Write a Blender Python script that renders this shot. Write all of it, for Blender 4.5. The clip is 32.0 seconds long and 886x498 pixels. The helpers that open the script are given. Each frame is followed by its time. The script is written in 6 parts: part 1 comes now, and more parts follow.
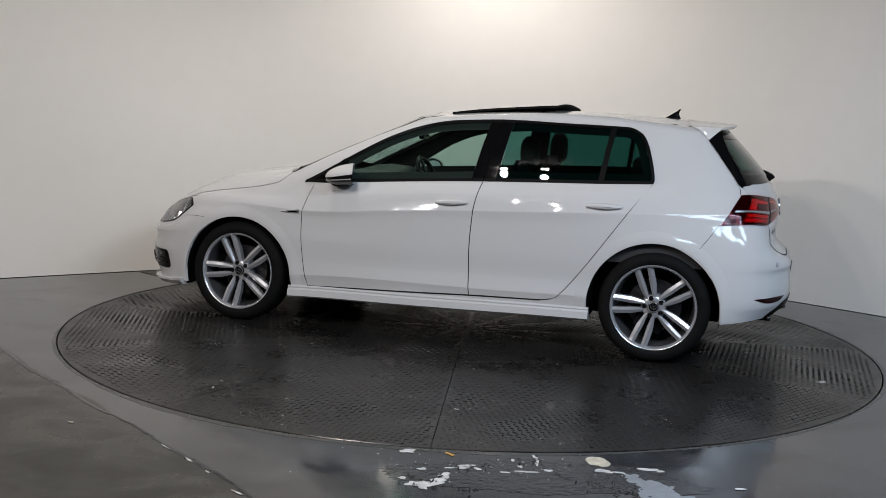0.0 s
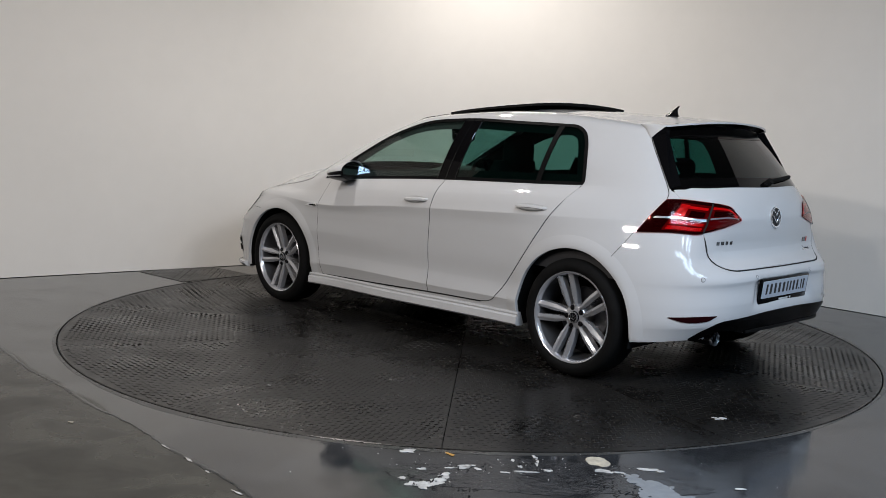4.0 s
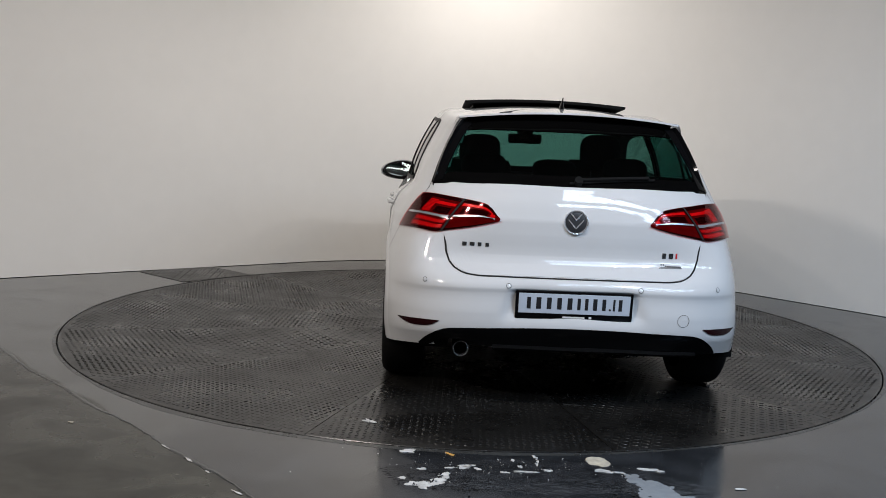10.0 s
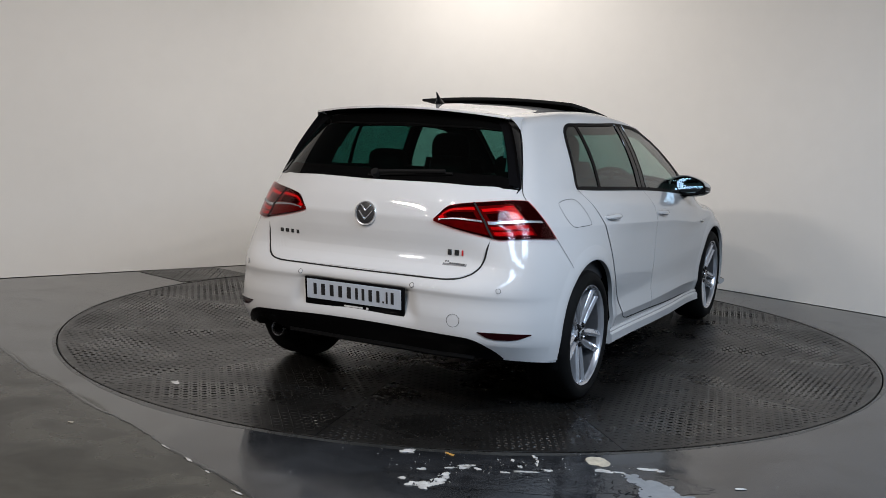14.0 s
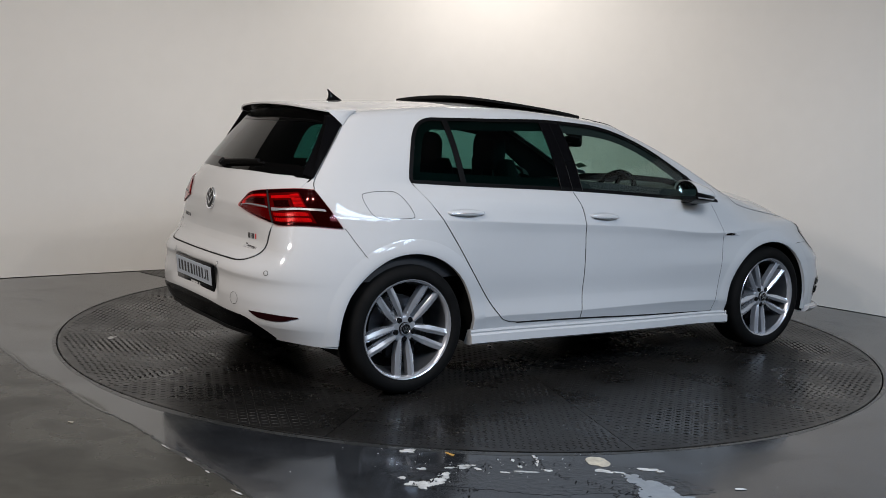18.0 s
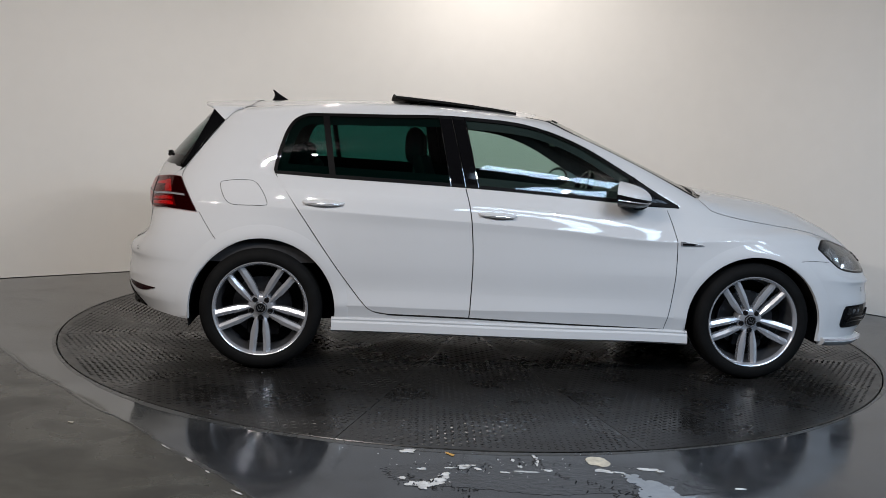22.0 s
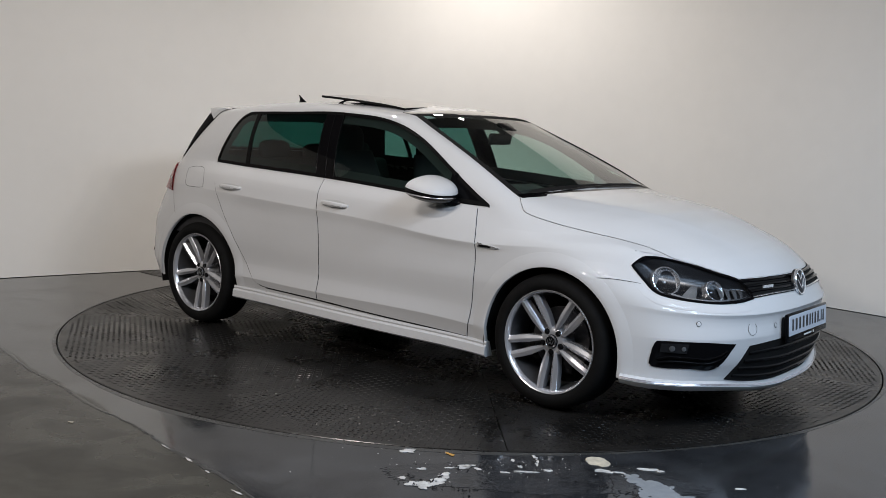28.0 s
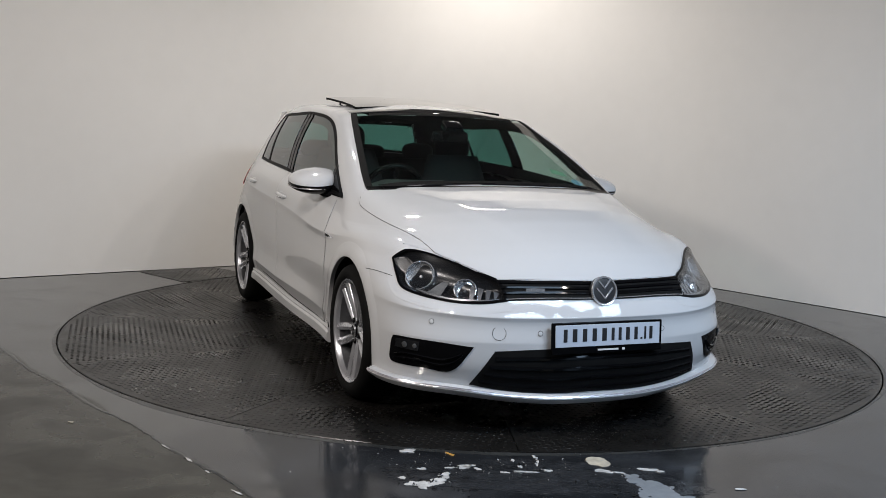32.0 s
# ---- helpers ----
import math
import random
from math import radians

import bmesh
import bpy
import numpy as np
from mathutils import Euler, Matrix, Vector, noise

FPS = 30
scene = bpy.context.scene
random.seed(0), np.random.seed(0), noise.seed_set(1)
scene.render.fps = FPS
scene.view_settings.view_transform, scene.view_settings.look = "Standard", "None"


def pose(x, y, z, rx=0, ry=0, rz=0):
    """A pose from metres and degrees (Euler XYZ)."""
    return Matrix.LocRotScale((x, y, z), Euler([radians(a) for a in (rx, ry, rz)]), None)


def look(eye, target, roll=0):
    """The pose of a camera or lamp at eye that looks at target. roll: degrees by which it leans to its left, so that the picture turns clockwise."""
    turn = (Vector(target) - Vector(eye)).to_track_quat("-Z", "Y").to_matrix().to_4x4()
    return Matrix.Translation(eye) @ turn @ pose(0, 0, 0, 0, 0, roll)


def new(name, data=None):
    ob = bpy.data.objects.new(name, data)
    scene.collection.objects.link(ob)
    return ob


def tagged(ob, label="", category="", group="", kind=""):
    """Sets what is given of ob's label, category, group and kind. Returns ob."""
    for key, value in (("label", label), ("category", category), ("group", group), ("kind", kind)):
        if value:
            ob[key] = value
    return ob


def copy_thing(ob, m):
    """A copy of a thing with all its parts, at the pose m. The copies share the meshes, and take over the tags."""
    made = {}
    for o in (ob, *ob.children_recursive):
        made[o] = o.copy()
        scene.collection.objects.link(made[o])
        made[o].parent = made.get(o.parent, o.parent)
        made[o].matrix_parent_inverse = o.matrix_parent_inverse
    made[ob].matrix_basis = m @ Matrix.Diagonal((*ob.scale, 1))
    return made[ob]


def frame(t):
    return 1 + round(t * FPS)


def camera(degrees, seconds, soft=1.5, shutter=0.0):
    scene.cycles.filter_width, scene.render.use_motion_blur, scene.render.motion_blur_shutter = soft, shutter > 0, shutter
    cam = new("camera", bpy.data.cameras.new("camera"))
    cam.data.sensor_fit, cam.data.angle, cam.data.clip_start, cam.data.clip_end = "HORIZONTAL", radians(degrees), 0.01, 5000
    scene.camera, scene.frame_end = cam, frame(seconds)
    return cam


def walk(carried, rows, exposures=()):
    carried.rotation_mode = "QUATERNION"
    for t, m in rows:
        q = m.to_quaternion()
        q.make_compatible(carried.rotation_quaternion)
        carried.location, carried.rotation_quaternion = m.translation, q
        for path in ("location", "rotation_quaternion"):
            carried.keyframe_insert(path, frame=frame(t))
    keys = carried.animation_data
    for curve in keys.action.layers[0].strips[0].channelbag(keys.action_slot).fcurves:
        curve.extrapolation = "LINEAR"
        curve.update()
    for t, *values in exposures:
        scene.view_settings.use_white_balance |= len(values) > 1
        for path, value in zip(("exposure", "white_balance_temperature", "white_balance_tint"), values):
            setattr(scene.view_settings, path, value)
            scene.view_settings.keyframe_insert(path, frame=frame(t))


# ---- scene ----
from mathutils.bvhtree import BVHTree

# ---- camera: fixed on a stand before the turntable ----
EYE_POSE = pose(0, 0, 1.297, 90 - 7.058, 0, 0) @ pose(0, 0, 0, 0, 0, 2.423)
cam = camera(48.3, 32.0, soft=0.45)
walk(cam, [(0, EYE_POSE), (32, EYE_POSE)])

# the turntable's axis, the car's place on it, the start angle and the turn in degrees a second
TC = Vector((0.1765, 6.3689, 0.0))
CAR_OFF = Vector((0.0985, -0.3715, 0.0))
TURN0, TURN = 164.04, -7.2411
TABLE_R = 2.5

# ---- light ----
world = bpy.data.worlds.new("studio_world")
world.use_nodes = True
world.node_tree.nodes["Background"].inputs[0].default_value = (0.6, 0.68, 0.8, 1)
world.node_tree.nodes["Background"].inputs[1].default_value = 0.05
scene.world = world
scene.view_settings.exposure = 0.0


def lamp(name, kind, where, target, watts, colour, size, size_y=None, shape="RECTANGLE", spread=180):
    data = bpy.data.lights.new(name, kind)
    data.energy, data.color = watts, colour
    if kind == "AREA":
        data.shape, data.size = shape, size
        if size_y:
            data.size_y = size_y
        data.spread = radians(spread)
    ob = new(name, data)
    ob.matrix_world = look(where, target)
    return ob


WARM, DAY = (1.0, 0.92, 0.86), (0.54, 0.74, 1.0)
lamp("wall_washer_lamp", "AREA", (0.35, 8.45, 3.12), (0.42, 9.3, 0.0), 22, (1.0, 0.93, 0.87), 0.6, 0.3)
lamp("table_lamp", "AREA", (-0.95, 6.7, 3.14), (-0.5, 6.3, 0), 30, (1.0, 0.94, 0.89), 0.14, 0.14)
for x, y, watts in ((-1.40, 2.7, 21.5), (-0.95, 2.6, 21.5), (1.75, 2.5, 20.5), (2.35, 2.6, 20.5)):
    lamp("spot_lamp", "AREA", (x, y, 3.0), (-0.25 * x, 6.8, 0.6), watts, WARM, 0.09, shape="DISK")
# unseen fill lamp, added to brighten the left wall and the car's left side
lamp("wall_fill_lamp", "AREA", (-3.6, 1.6, 3.1), (-2.8, 4.0, 0), 104, WARM, 0.9, 0.15)
# two rows of narrow daylight panes in the roof on the camera's side
for y, watts in ((2.22, 27), (1.05, 28)):
    for k in range(4):
        x = 1.36 + 0.98 * k
        lamp("roof_daylight", "AREA", (x, y, 3.13), (x + 0.1 * k, y + 0.4, 0), watts, DAY, 0.94, 0.48)


# ---- materials ----
def mat(name, colour, rough=0.5, metal=0.0, vary=0.0, scale=8.0, bump=0.0, bump_scale=60.0, coat=0.0, rough_vary=0.0, spec=0.5):
    """A principled material with two scales of noise in colour and roughness and a fine relief."""
    m = bpy.data.materials.new(name)
    m.use_nodes = True
    nt = m.node_tree
    b = nt.nodes["Principled BSDF"]
    b.inputs["Base Color"].default_value = (*colour, 1)
    b.inputs["Roughness"].default_value = rough
    b.inputs["Metallic"].default_value = metal
    b.inputs["Coat Weight"].default_value = coat
    b.inputs["Coat Roughness"].default_value = 0.03
    b.inputs["Specular IOR Level"].default_value = spec
    co = nt.nodes.new("ShaderNodeTexCoord")
    if vary or rough_vary:
        n1 = nt.nodes.new("ShaderNodeTexNoise")
        n1.inputs["Scale"].default_value, n1.inputs["Detail"].default_value = scale, 6
        n2 = nt.nodes.new("ShaderNodeTexNoise")
        n2.inputs["Scale"].default_value, n2.inputs["Detail"].default_value = scale * 9, 4
        nt.links.new(co.outputs["Object"], n1.inputs["Vector"])
        nt.links.new(co.outputs["Object"], n2.inputs["Vector"])
        mix = nt.nodes.new("ShaderNodeMath")
        mix.operation = "MULTIPLY_ADD"
        mix.inputs[1].default_value = 0.4
        nt.links.new(n2.outputs["Fac"], mix.inputs[0])
        nt.links.new(n1.outputs["Fac"], mix.inputs[2])
        if vary:
            r = nt.nodes.new("ShaderNodeValToRGB")
            r.color_ramp.elements[0].position, r.color_ramp.elements[1].position = 0.42, 0.98
            r.color_ramp.elements[0].color = (*[c * (1 - vary) for c in colour], 1)
            r.color_ramp.elements[1].color = (*[min(1, c * (1 + vary)) for c in colour], 1)
            nt.links.new(mix.outputs[0], r.inputs[0])
            nt.links.new(r.outputs[0], b.inputs["Base Color"])
        if rough_vary:
            mr = nt.nodes.new("ShaderNodeMapRange")
            mr.inputs["From Min"].default_value, mr.inputs["From Max"].default_value = 0.45, 0.95
            mr.inputs["To Min"].default_value, mr.inputs["To Max"].default_value = max(0.02, rough - rough_vary), min(1, rough + rough_vary)
            nt.links.new(mix.outputs[0], mr.inputs["Value"])
            nt.links.new(mr.outputs[0], b.inputs["Roughness"])
    if bump:
        n3 = nt.nodes.new("ShaderNodeTexNoise")
        n3.inputs["Scale"].default_value, n3.inputs["Detail"].default_value = bump_scale, 3
        nt.links.new(co.outputs["Object"], n3.inputs["Vector"])
        bp = nt.nodes.new("ShaderNodeBump")
        bp.inputs["Strength"].default_value, bp.inputs["Distance"].default_value = bump, 0.004
        nt.links.new(n3.outputs["Fac"], bp.inputs["Height"])
        nt.links.new(bp.outputs[0], b.inputs["Normal"])
    return m


def glass_mat(name, tint, base=0.075):
    """Tinted pane: straight see-through with a gloss that grows at grazing angles."""
    m = bpy.data.materials.new(name)
    m.use_nodes = True
    nt = m.node_tree
    nt.nodes.remove(nt.nodes["Principled BSDF"])
    tr, gl, lw, mx = (nt.nodes.new(k) for k in ("ShaderNodeBsdfTransparent", "ShaderNodeBsdfGlossy", "ShaderNodeLayerWeight", "ShaderNodeMixShader"))
    pw, ma = nt.nodes.new("ShaderNodeMath"), nt.nodes.new("ShaderNodeMath")
    tr.inputs[0].default_value = (*tint, 1)
    gl.inputs["Roughness"].default_value = 0.0
    lw.inputs["Blend"].default_value = 0.5
    pw.operation, ma.operation = "POWER", "MULTIPLY_ADD"
    pw.inputs[1].default_value = 4.0
    ma.inputs[1].default_value, ma.inputs[2].default_value = 0.92, base
    nt.links.new(lw.outputs["Facing"], pw.inputs[0])
    nt.links.new(pw.outputs[0], ma.inputs[0])
    nt.links.new(ma.outputs[0], mx.inputs[0])
    nt.links.new(tr.outputs[0], mx.inputs[1])
    nt.links.new(gl.outputs[0], mx.inputs[2])
    nt.links.new(mx.outputs[0], nt.nodes["Material Output"].inputs[0])
    return m


def floor_mat():
    """Dark epoxy floor paint: worn, glossy in patches, an older olive coat beyond a slanting edge."""
    m = mat("floor_paint", (0.021, 0.0225, 0.025), 0.10, vary=0.35, scale=1.1, rough_vary=0.07, bump=0.05, bump_scale=7)
    nt = m.node_tree
    b = nt.nodes["Principled BSDF"]
    co = nt.nodes.new("ShaderNodeTexCoord")
    dot = nt.nodes.new("ShaderNodeVectorMath")
    dot.operation = "DOT_PRODUCT"
    dot.inputs[1].default_value = (0.746, 0.666, 0)
    nt.links.new(co.outputs["Object"], dot.inputs[0])
    n = nt.nodes.new("ShaderNodeTexNoise")
    n.inputs["Scale"].default_value, n.inputs["Detail"].default_value = 3.0, 6
    nt.links.new(co.outputs["Object"], n.inputs["Vector"])
    ad = nt.nodes.new("ShaderNodeMath")
    ad.operation = "MULTIPLY_ADD"
    ad.inputs[1].default_value = 0.10
    nt.links.new(n.outputs["Fac"], ad.inputs[0])
    nt.links.new(dot.outputs["Value"], ad.inputs[2])
    rp = nt.nodes.new("ShaderNodeMapRange")
    rp.inputs["From Min"].default_value, rp.inputs["From Max"].default_value = 1.765, 1.79
    nt.links.new(ad.outputs[0], rp.inputs["Value"])
    mx = nt.nodes.new("ShaderNodeMix")
    mx.data_type = "RGBA"
    old = b.inputs["Base Color"].links[0].from_socket
    nt.links.new(rp.outputs[0], mx.inputs["Factor"])
    mx.inputs["A"].default_value = (0.031, 0.030, 0.024, 1)
    # the newer coat's colour turns paler towards low x, with a noisy border
    sx = nt.nodes.new("ShaderNodeSeparateXYZ")
    nt.links.new(co.outputs["Object"], sx.inputs[0])
    sa = nt.nodes.new("ShaderNodeMath")
    sa.operation = "MULTIPLY_ADD"
    sa.inputs[1].default_value = 0.7
    nt.links.new(n.outputs["Fac"], sa.inputs[0])
    nt.links.new(sx.outputs["X"], sa.inputs[2])
    sr = nt.nodes.new("ShaderNodeMapRange")
    sr.inputs["From Min"].default_value, sr.inputs["From Max"].default_value = -0.62, -0.78
    nt.links.new(sa.outputs[0], sr.inputs["Value"])
    sm = nt.nodes.new("ShaderNodeMix")
    sm.data_type = "RGBA"
    nt.links.new(sr.outputs[0], sm.inputs["Factor"])
    nt.links.new(old, sm.inputs["A"])
    sm.inputs["B"].default_value = (0.044, 0.045, 0.044, 1)
    nt.links.new(sm.outputs["Result"], mx.inputs["B"])
    nt.links.new(mx.outputs["Result"], b.inputs["Base Color"])
    # trodden-in grime over both coats
    gr = nt.nodes.new("ShaderNodeTexNoise")
    gr.inputs["Scale"].default_value, gr.inputs["Detail"].default_value, gr.inputs["Distortion"].default_value = 2.6, 9, 1.2
    nt.links.new(co.outputs["Object"], gr.inputs["Vector"])
    gm = nt.nodes.new("ShaderNodeMapRange")
    gm.inputs["From Min"].default_value, gm.inputs["From Max"].default_value = 0.34, 0.66
    gm.inputs["To Min"].default_value, gm.inputs["To Max"].default_value = 0.62, 1.28
    nt.links.new(gr.outputs["Fac"], gm.inputs["Value"])
    gx = nt.nodes.new("ShaderNodeVectorMath")
    gx.operation = "SCALE"
    nt.links.new(mx.outputs["Result"], gx.inputs[0])
    nt.links.new(gm.outputs[0], gx.inputs["Scale"])
    nt.links.new(gx.outputs[0], b.inputs["Base Color"])
    # the older coat is duller
    sp = nt.nodes.new("ShaderNodeMapRange")
    sp.inputs["To Min"].default_value, sp.inputs["To Max"].default_value = 0.32, 0.72
    nt.links.new(rp.outputs[0], sp.inputs["Value"])
    nt.links.new(sp.outputs[0], b.inputs["Specular IOR Level"])
    ra = nt.nodes.new("ShaderNodeMapRange")
    ra.inputs["To Min"].default_value, ra.inputs["To Max"].default_value = 0.16, 0.0
    nt.links.new(rp.outputs[0], ra.inputs["Value"])
    su = nt.nodes.new("ShaderNodeMath")
    nt.links.new(b.inputs["Roughness"].links[0].from_socket, su.inputs[0])
    nt.links.new(ra.outputs[0], su.inputs[1])
    gh = nt.nodes.new("ShaderNodeMapRange")
    gh.inputs["From Min"].default_value, gh.inputs["From Max"].default_value = 0.34, 0.66
    gh.inputs["To Min"].default_value, gh.inputs["To Max"].default_value = 0.07, -0.04
    nt.links.new(gr.outputs["Fac"], gh.inputs["Value"])
    sv = nt.nodes.new("ShaderNodeMath")
    nt.links.new(su.outputs[0], sv.inputs[0])
    nt.links.new(gh.outputs[0], sv.inputs[1])
    nt.links.new(sv.outputs[0], b.inputs["Roughness"])
    return m


M_WALL = mat("wall_paint", (0.84, 0.82, 0.78), 0.55, vary=0.03, scale=0.8, bump=0.04, bump_scale=40)
M_CEIL = mat("ceiling_paint", (0.09, 0.09, 0.095), 0.85, vary=0.03, scale=1.0)
M_DARKWALL = mat("dark_wall_paint", (0.065, 0.065, 0.068), 0.7, vary=0.15, scale=0.8)
M_FLOOR = floor_mat()
M_RING = mat("concrete_ring", (0.034, 0.035, 0.034), 0.28, vary=0.3, scale=3, rough_vary=0.12, bump=0.1, bump_scale=25)
M_TREAD = mat("tread_rubber", (0.0092, 0.0087, 0.0081), 0.30, vary=0.5, scale=2.2, rough_vary=0.13, bump=0.12, bump_scale=70, spec=0.37)
M_GAP = mat("dark_gap", (0.004, 0.004, 0.004), 0.9)
M_CHIP_W = mat("paint_chip_white", (0.46, 0.455, 0.44), 0.6, vary=0.4, scale=30)
M_CHIP_C = mat("paint_chip_cream", (0.45, 0.405, 0.32), 0.7, vary=0.3, scale=30)
M_CHIP_G = mat("bare_patch_grey", (0.20, 0.215, 0.23), 0.3, vary=0.2, scale=25)
M_CHIP_O = mat("paint_chip_ochre", (0.50, 0.27, 0.06), 0.6, vary=0.2, scale=30)
M_SCRAPE = mat("scraped_dark", (0.022, 0.023, 0.025), 0.16, vary=0.6, scale=14, rough_vary=0.10, bump=0.45, bump_scale=38)


# ---- mesh helpers ----
def mesh_ob(name, verts, faces, material, parent=None, label="", smooth=False):
    me = bpy.data.meshes.new(name)
    me.from_pydata([tuple(v) for v in verts], [], faces)
    me.materials.append(material)
    if smooth:
        me.shade_smooth()
    ob = new(name, me)
    if parent:
        ob.parent = parent
    if label:
        ob["label"] = label
    return ob


def part(name, bm, material, parent, label="", smooth=True, sharp=40):
    """Link a bmesh as one mesh object under a thing or part."""
    bmesh.ops.recalc_face_normals(bm, faces=bm.faces)
    me = bpy.data.meshes.new(name)
    bm.to_mesh(me)
    bm.free()
    me.materials.append(material)
    if smooth:
        me.shade_smooth()
        if sharp < 180:
            me.set_sharp_from_angle(angle=radians(sharp))
    ob = new(name, me)
    ob.parent = parent
    if label:
        ob["label"] = label
    return ob


def box(bm, sx, sy, sz, m=None, bevel=0.0, seg=2):
    got = bmesh.ops.create_cube(bm, size=1, matrix=(m or Matrix()) @ Matrix.Diagonal((sx, sy, sz, 1)))
    if bevel:
        edges = list({e for v in got["verts"] for e in v.link_edges})
        bmesh.ops.bevel(bm, geom=edges, offset=bevel, segments=seg, affect="EDGES", profile=0.5)


def lathe(bm, profile, n=48, m=None):
    """Turn (radius, height) pairs about z."""
    m = m or Matrix()
    rings = []
    for r, h in profile:
        rings.append([bm.verts.new(m @ Vector((r * math.cos(a), r * math.sin(a), h))) for a in (2 * math.pi * i / n for i in range(n))])
    for a, b in zip(rings, rings[1:]):
        for i in range(n):
            j = (i + 1) % n
            bm.faces.new((a[i], a[j], b[j], b[i]))
    return rings


def empty(name, m=None):
    ob = new(name)
    if m:
        ob.matrix_world = m
    return ob


# ---- room ----
CEIL_Z = 3.2
CORNER = Vector((0.57, 10.43, 0))
DIR_L, DIR_R = Vector((-0.80, -0.60, 0)), Vector((0.682, -0.731, 0))
FILLET = 2.65


def plan_line():
    """The studio wall's inner line: left run, round corner, right run."""
    half = math.acos(max(-1, min(1, DIR_L.dot(DIR_R)))) / 2
    d = FILLET / math.tan(half)
    a, b = CORNER + DIR_L * d, CORNER + DIR_R * d
    centre = CORNER + (DIR_L + DIR_R).normalized() * (FILLET / math.sin(half))
    pts = [CORNER + DIR_L * 11.0, CORNER + DIR_L * 6.0, a]
    a0, b0 = a - centre, b - centre
    turn = a0.angle(b0)
    for i in range(1, 40):
        r = Matrix.Rotation(-turn * i / 40, 3, "Z") @ a0
        pts.append(centre + r)
    pts += [b, CORNER + DIR_R * 6.0, CORNER + DIR_R * 10.5]
    return pts


def slab_wall(name, pts, z0, z1, thick, label, material=None):
    n = len(pts)
    outs = []
    for i, p in enumerate(pts):
        d = (pts[min(i + 1, n - 1)] - pts[max(i - 1, 0)]).normalized()
        outs.append(p + Vector((-d.y, d.x, 0)) * thick)
    v = [Vector((p.x, p.y, z)) for z in (z0, z1) for p in pts] + [Vector((p.x, p.y, z)) for z in (z0, z1) for p in outs]
    f = []
    for i in range(n - 1):
        f.append((i, i + 1, n + i + 1, n + i))
        f.append((2 * n + i + 1, 2 * n + i, 3 * n + i, 3 * n + i + 1))
        f.append((n + i, n + i + 1, 3 * n + i + 1, 3 * n + i))
        f.append((i + 1, i, 2 * n + i, 2 * n + i + 1))
    f += [(0, n, 3 * n, 2 * n), (n - 1, 3 * n - 1, 4 * n - 1, 2 * n - 1)]
    ob = mesh_ob(name, v, f, material or M_WALL, smooth=False)
    ob.data.shade_smooth()
    ob.data.set_sharp_from_angle(angle=radians(30))
    return tagged(ob, label, "wall", kind="structure")


line = plan_line()
slab_wall("wall_north", line, 0.004, CEIL_Z, 0.15, "matt off-white studio wall with a rounded corner behind the turntable")
ends = [line[-1], Vector((6.0, -4.0, 0)), Vector((-6.5, -4.0, 0)), line[0]]
slab_wall("wall_east", ends[0:2], 0.004, CEIL_Z, 0.15, "plain dark grey painted studio side wall", M_DARKWALL)
slab_wall("wall_south", ends[1:3], 0.004, CEIL_Z, 0.15, "plain dark grey painted wall behind the camera", M_DARKWALL)
slab_wall("wall_west", ends[2:4], 0.004, CEIL_Z, 0.15, "plain dark grey painted studio side wall", M_DARKWALL)
bm = bmesh.new()
box(bm, 22, 18, 0.12, pose(0, 3.5, CEIL_Z + 0.062))
ceiling = part("ceiling", bm, M_CEIL, None, smooth=False)
tagged(ceiling, "plain dark painted studio ceiling", "ceiling", kind="structure")

# floor: one sheet with a round hole for the turntable
N_RIM = 128


def floor_sheet():
    bm = bmesh.new()
    inner = [bm.verts.new((TC.x + (TABLE_R + 0.008) * math.cos(a), TC.y + (TABLE_R + 0.008) * math.sin(a), 0)) for a in (2 * math.pi * i / N_RIM for i in range(N_RIM))]
    low = [bm.verts.new((v.co.x, v.co.y, -0.08)) for v in inner]
    outer = []
    for i in range(N_RIM):
        a = 2 * math.pi * i / N_RIM
        c, s = math.cos(a), math.sin(a)
        k = min(11.0 / max(abs(c), 1e-6), 12.0 / max(abs(s), 1e-6))
        outer.append(bm.verts.new((TC.x + k * c, TC.y + k * s, 0)))
    for i in range(N_RIM):
        j = (i + 1) % N_RIM
        bm.faces.new((inner[i], outer[i], outer[j], inner[j]))
        bm.faces.new((low[i], inner[i], inner[j], low[j]))
    ob = part("floor", bm, M_FLOOR, None, smooth=False)
    return tagged(ob, "dark grey glossy painted concrete floor, worn and scraped", "floor", kind="structure")


floor = floor_sheet()
bm = bmesh.new()
lathe(bm, [(0.0, -0.075), (2.6, -0.075)], 64, Matrix.Translation(TC))
pit = part("pit_base", bm, M_GAP, floor, smooth=False)

# trowelled ring of lighter screed round the turntable
bm = bmesh.new()
rim = random.Random(5)
ins, outs = [], []
for i in range(160):
    a = 2 * math.pi * i / 160
    w = 0.032 + 0.010 * math.sin(3 * a + 1) + 0.006 * math.sin(11 * a) + rim.uniform(-0.004, 0.004)
    ins.append(bm.verts.new((TC.x + (TABLE_R + 0.009) * math.cos(a), TC.y + (TABLE_R + 0.009) * math.sin(a), 0.0022)))
    outs.append(bm.verts.new((TC.x + (TABLE_R + w) * math.cos(a), TC.y + (TABLE_R + w) * math.sin(a), 0.0006)))
for i in range(160):
    j = (i + 1) % 160
    bm.faces.new((ins[i], outs[i], outs[j], ins[j]))
part("screed_ring", bm, M_RING, floor, "paler grey screed ring round the turntable", smooth=False)

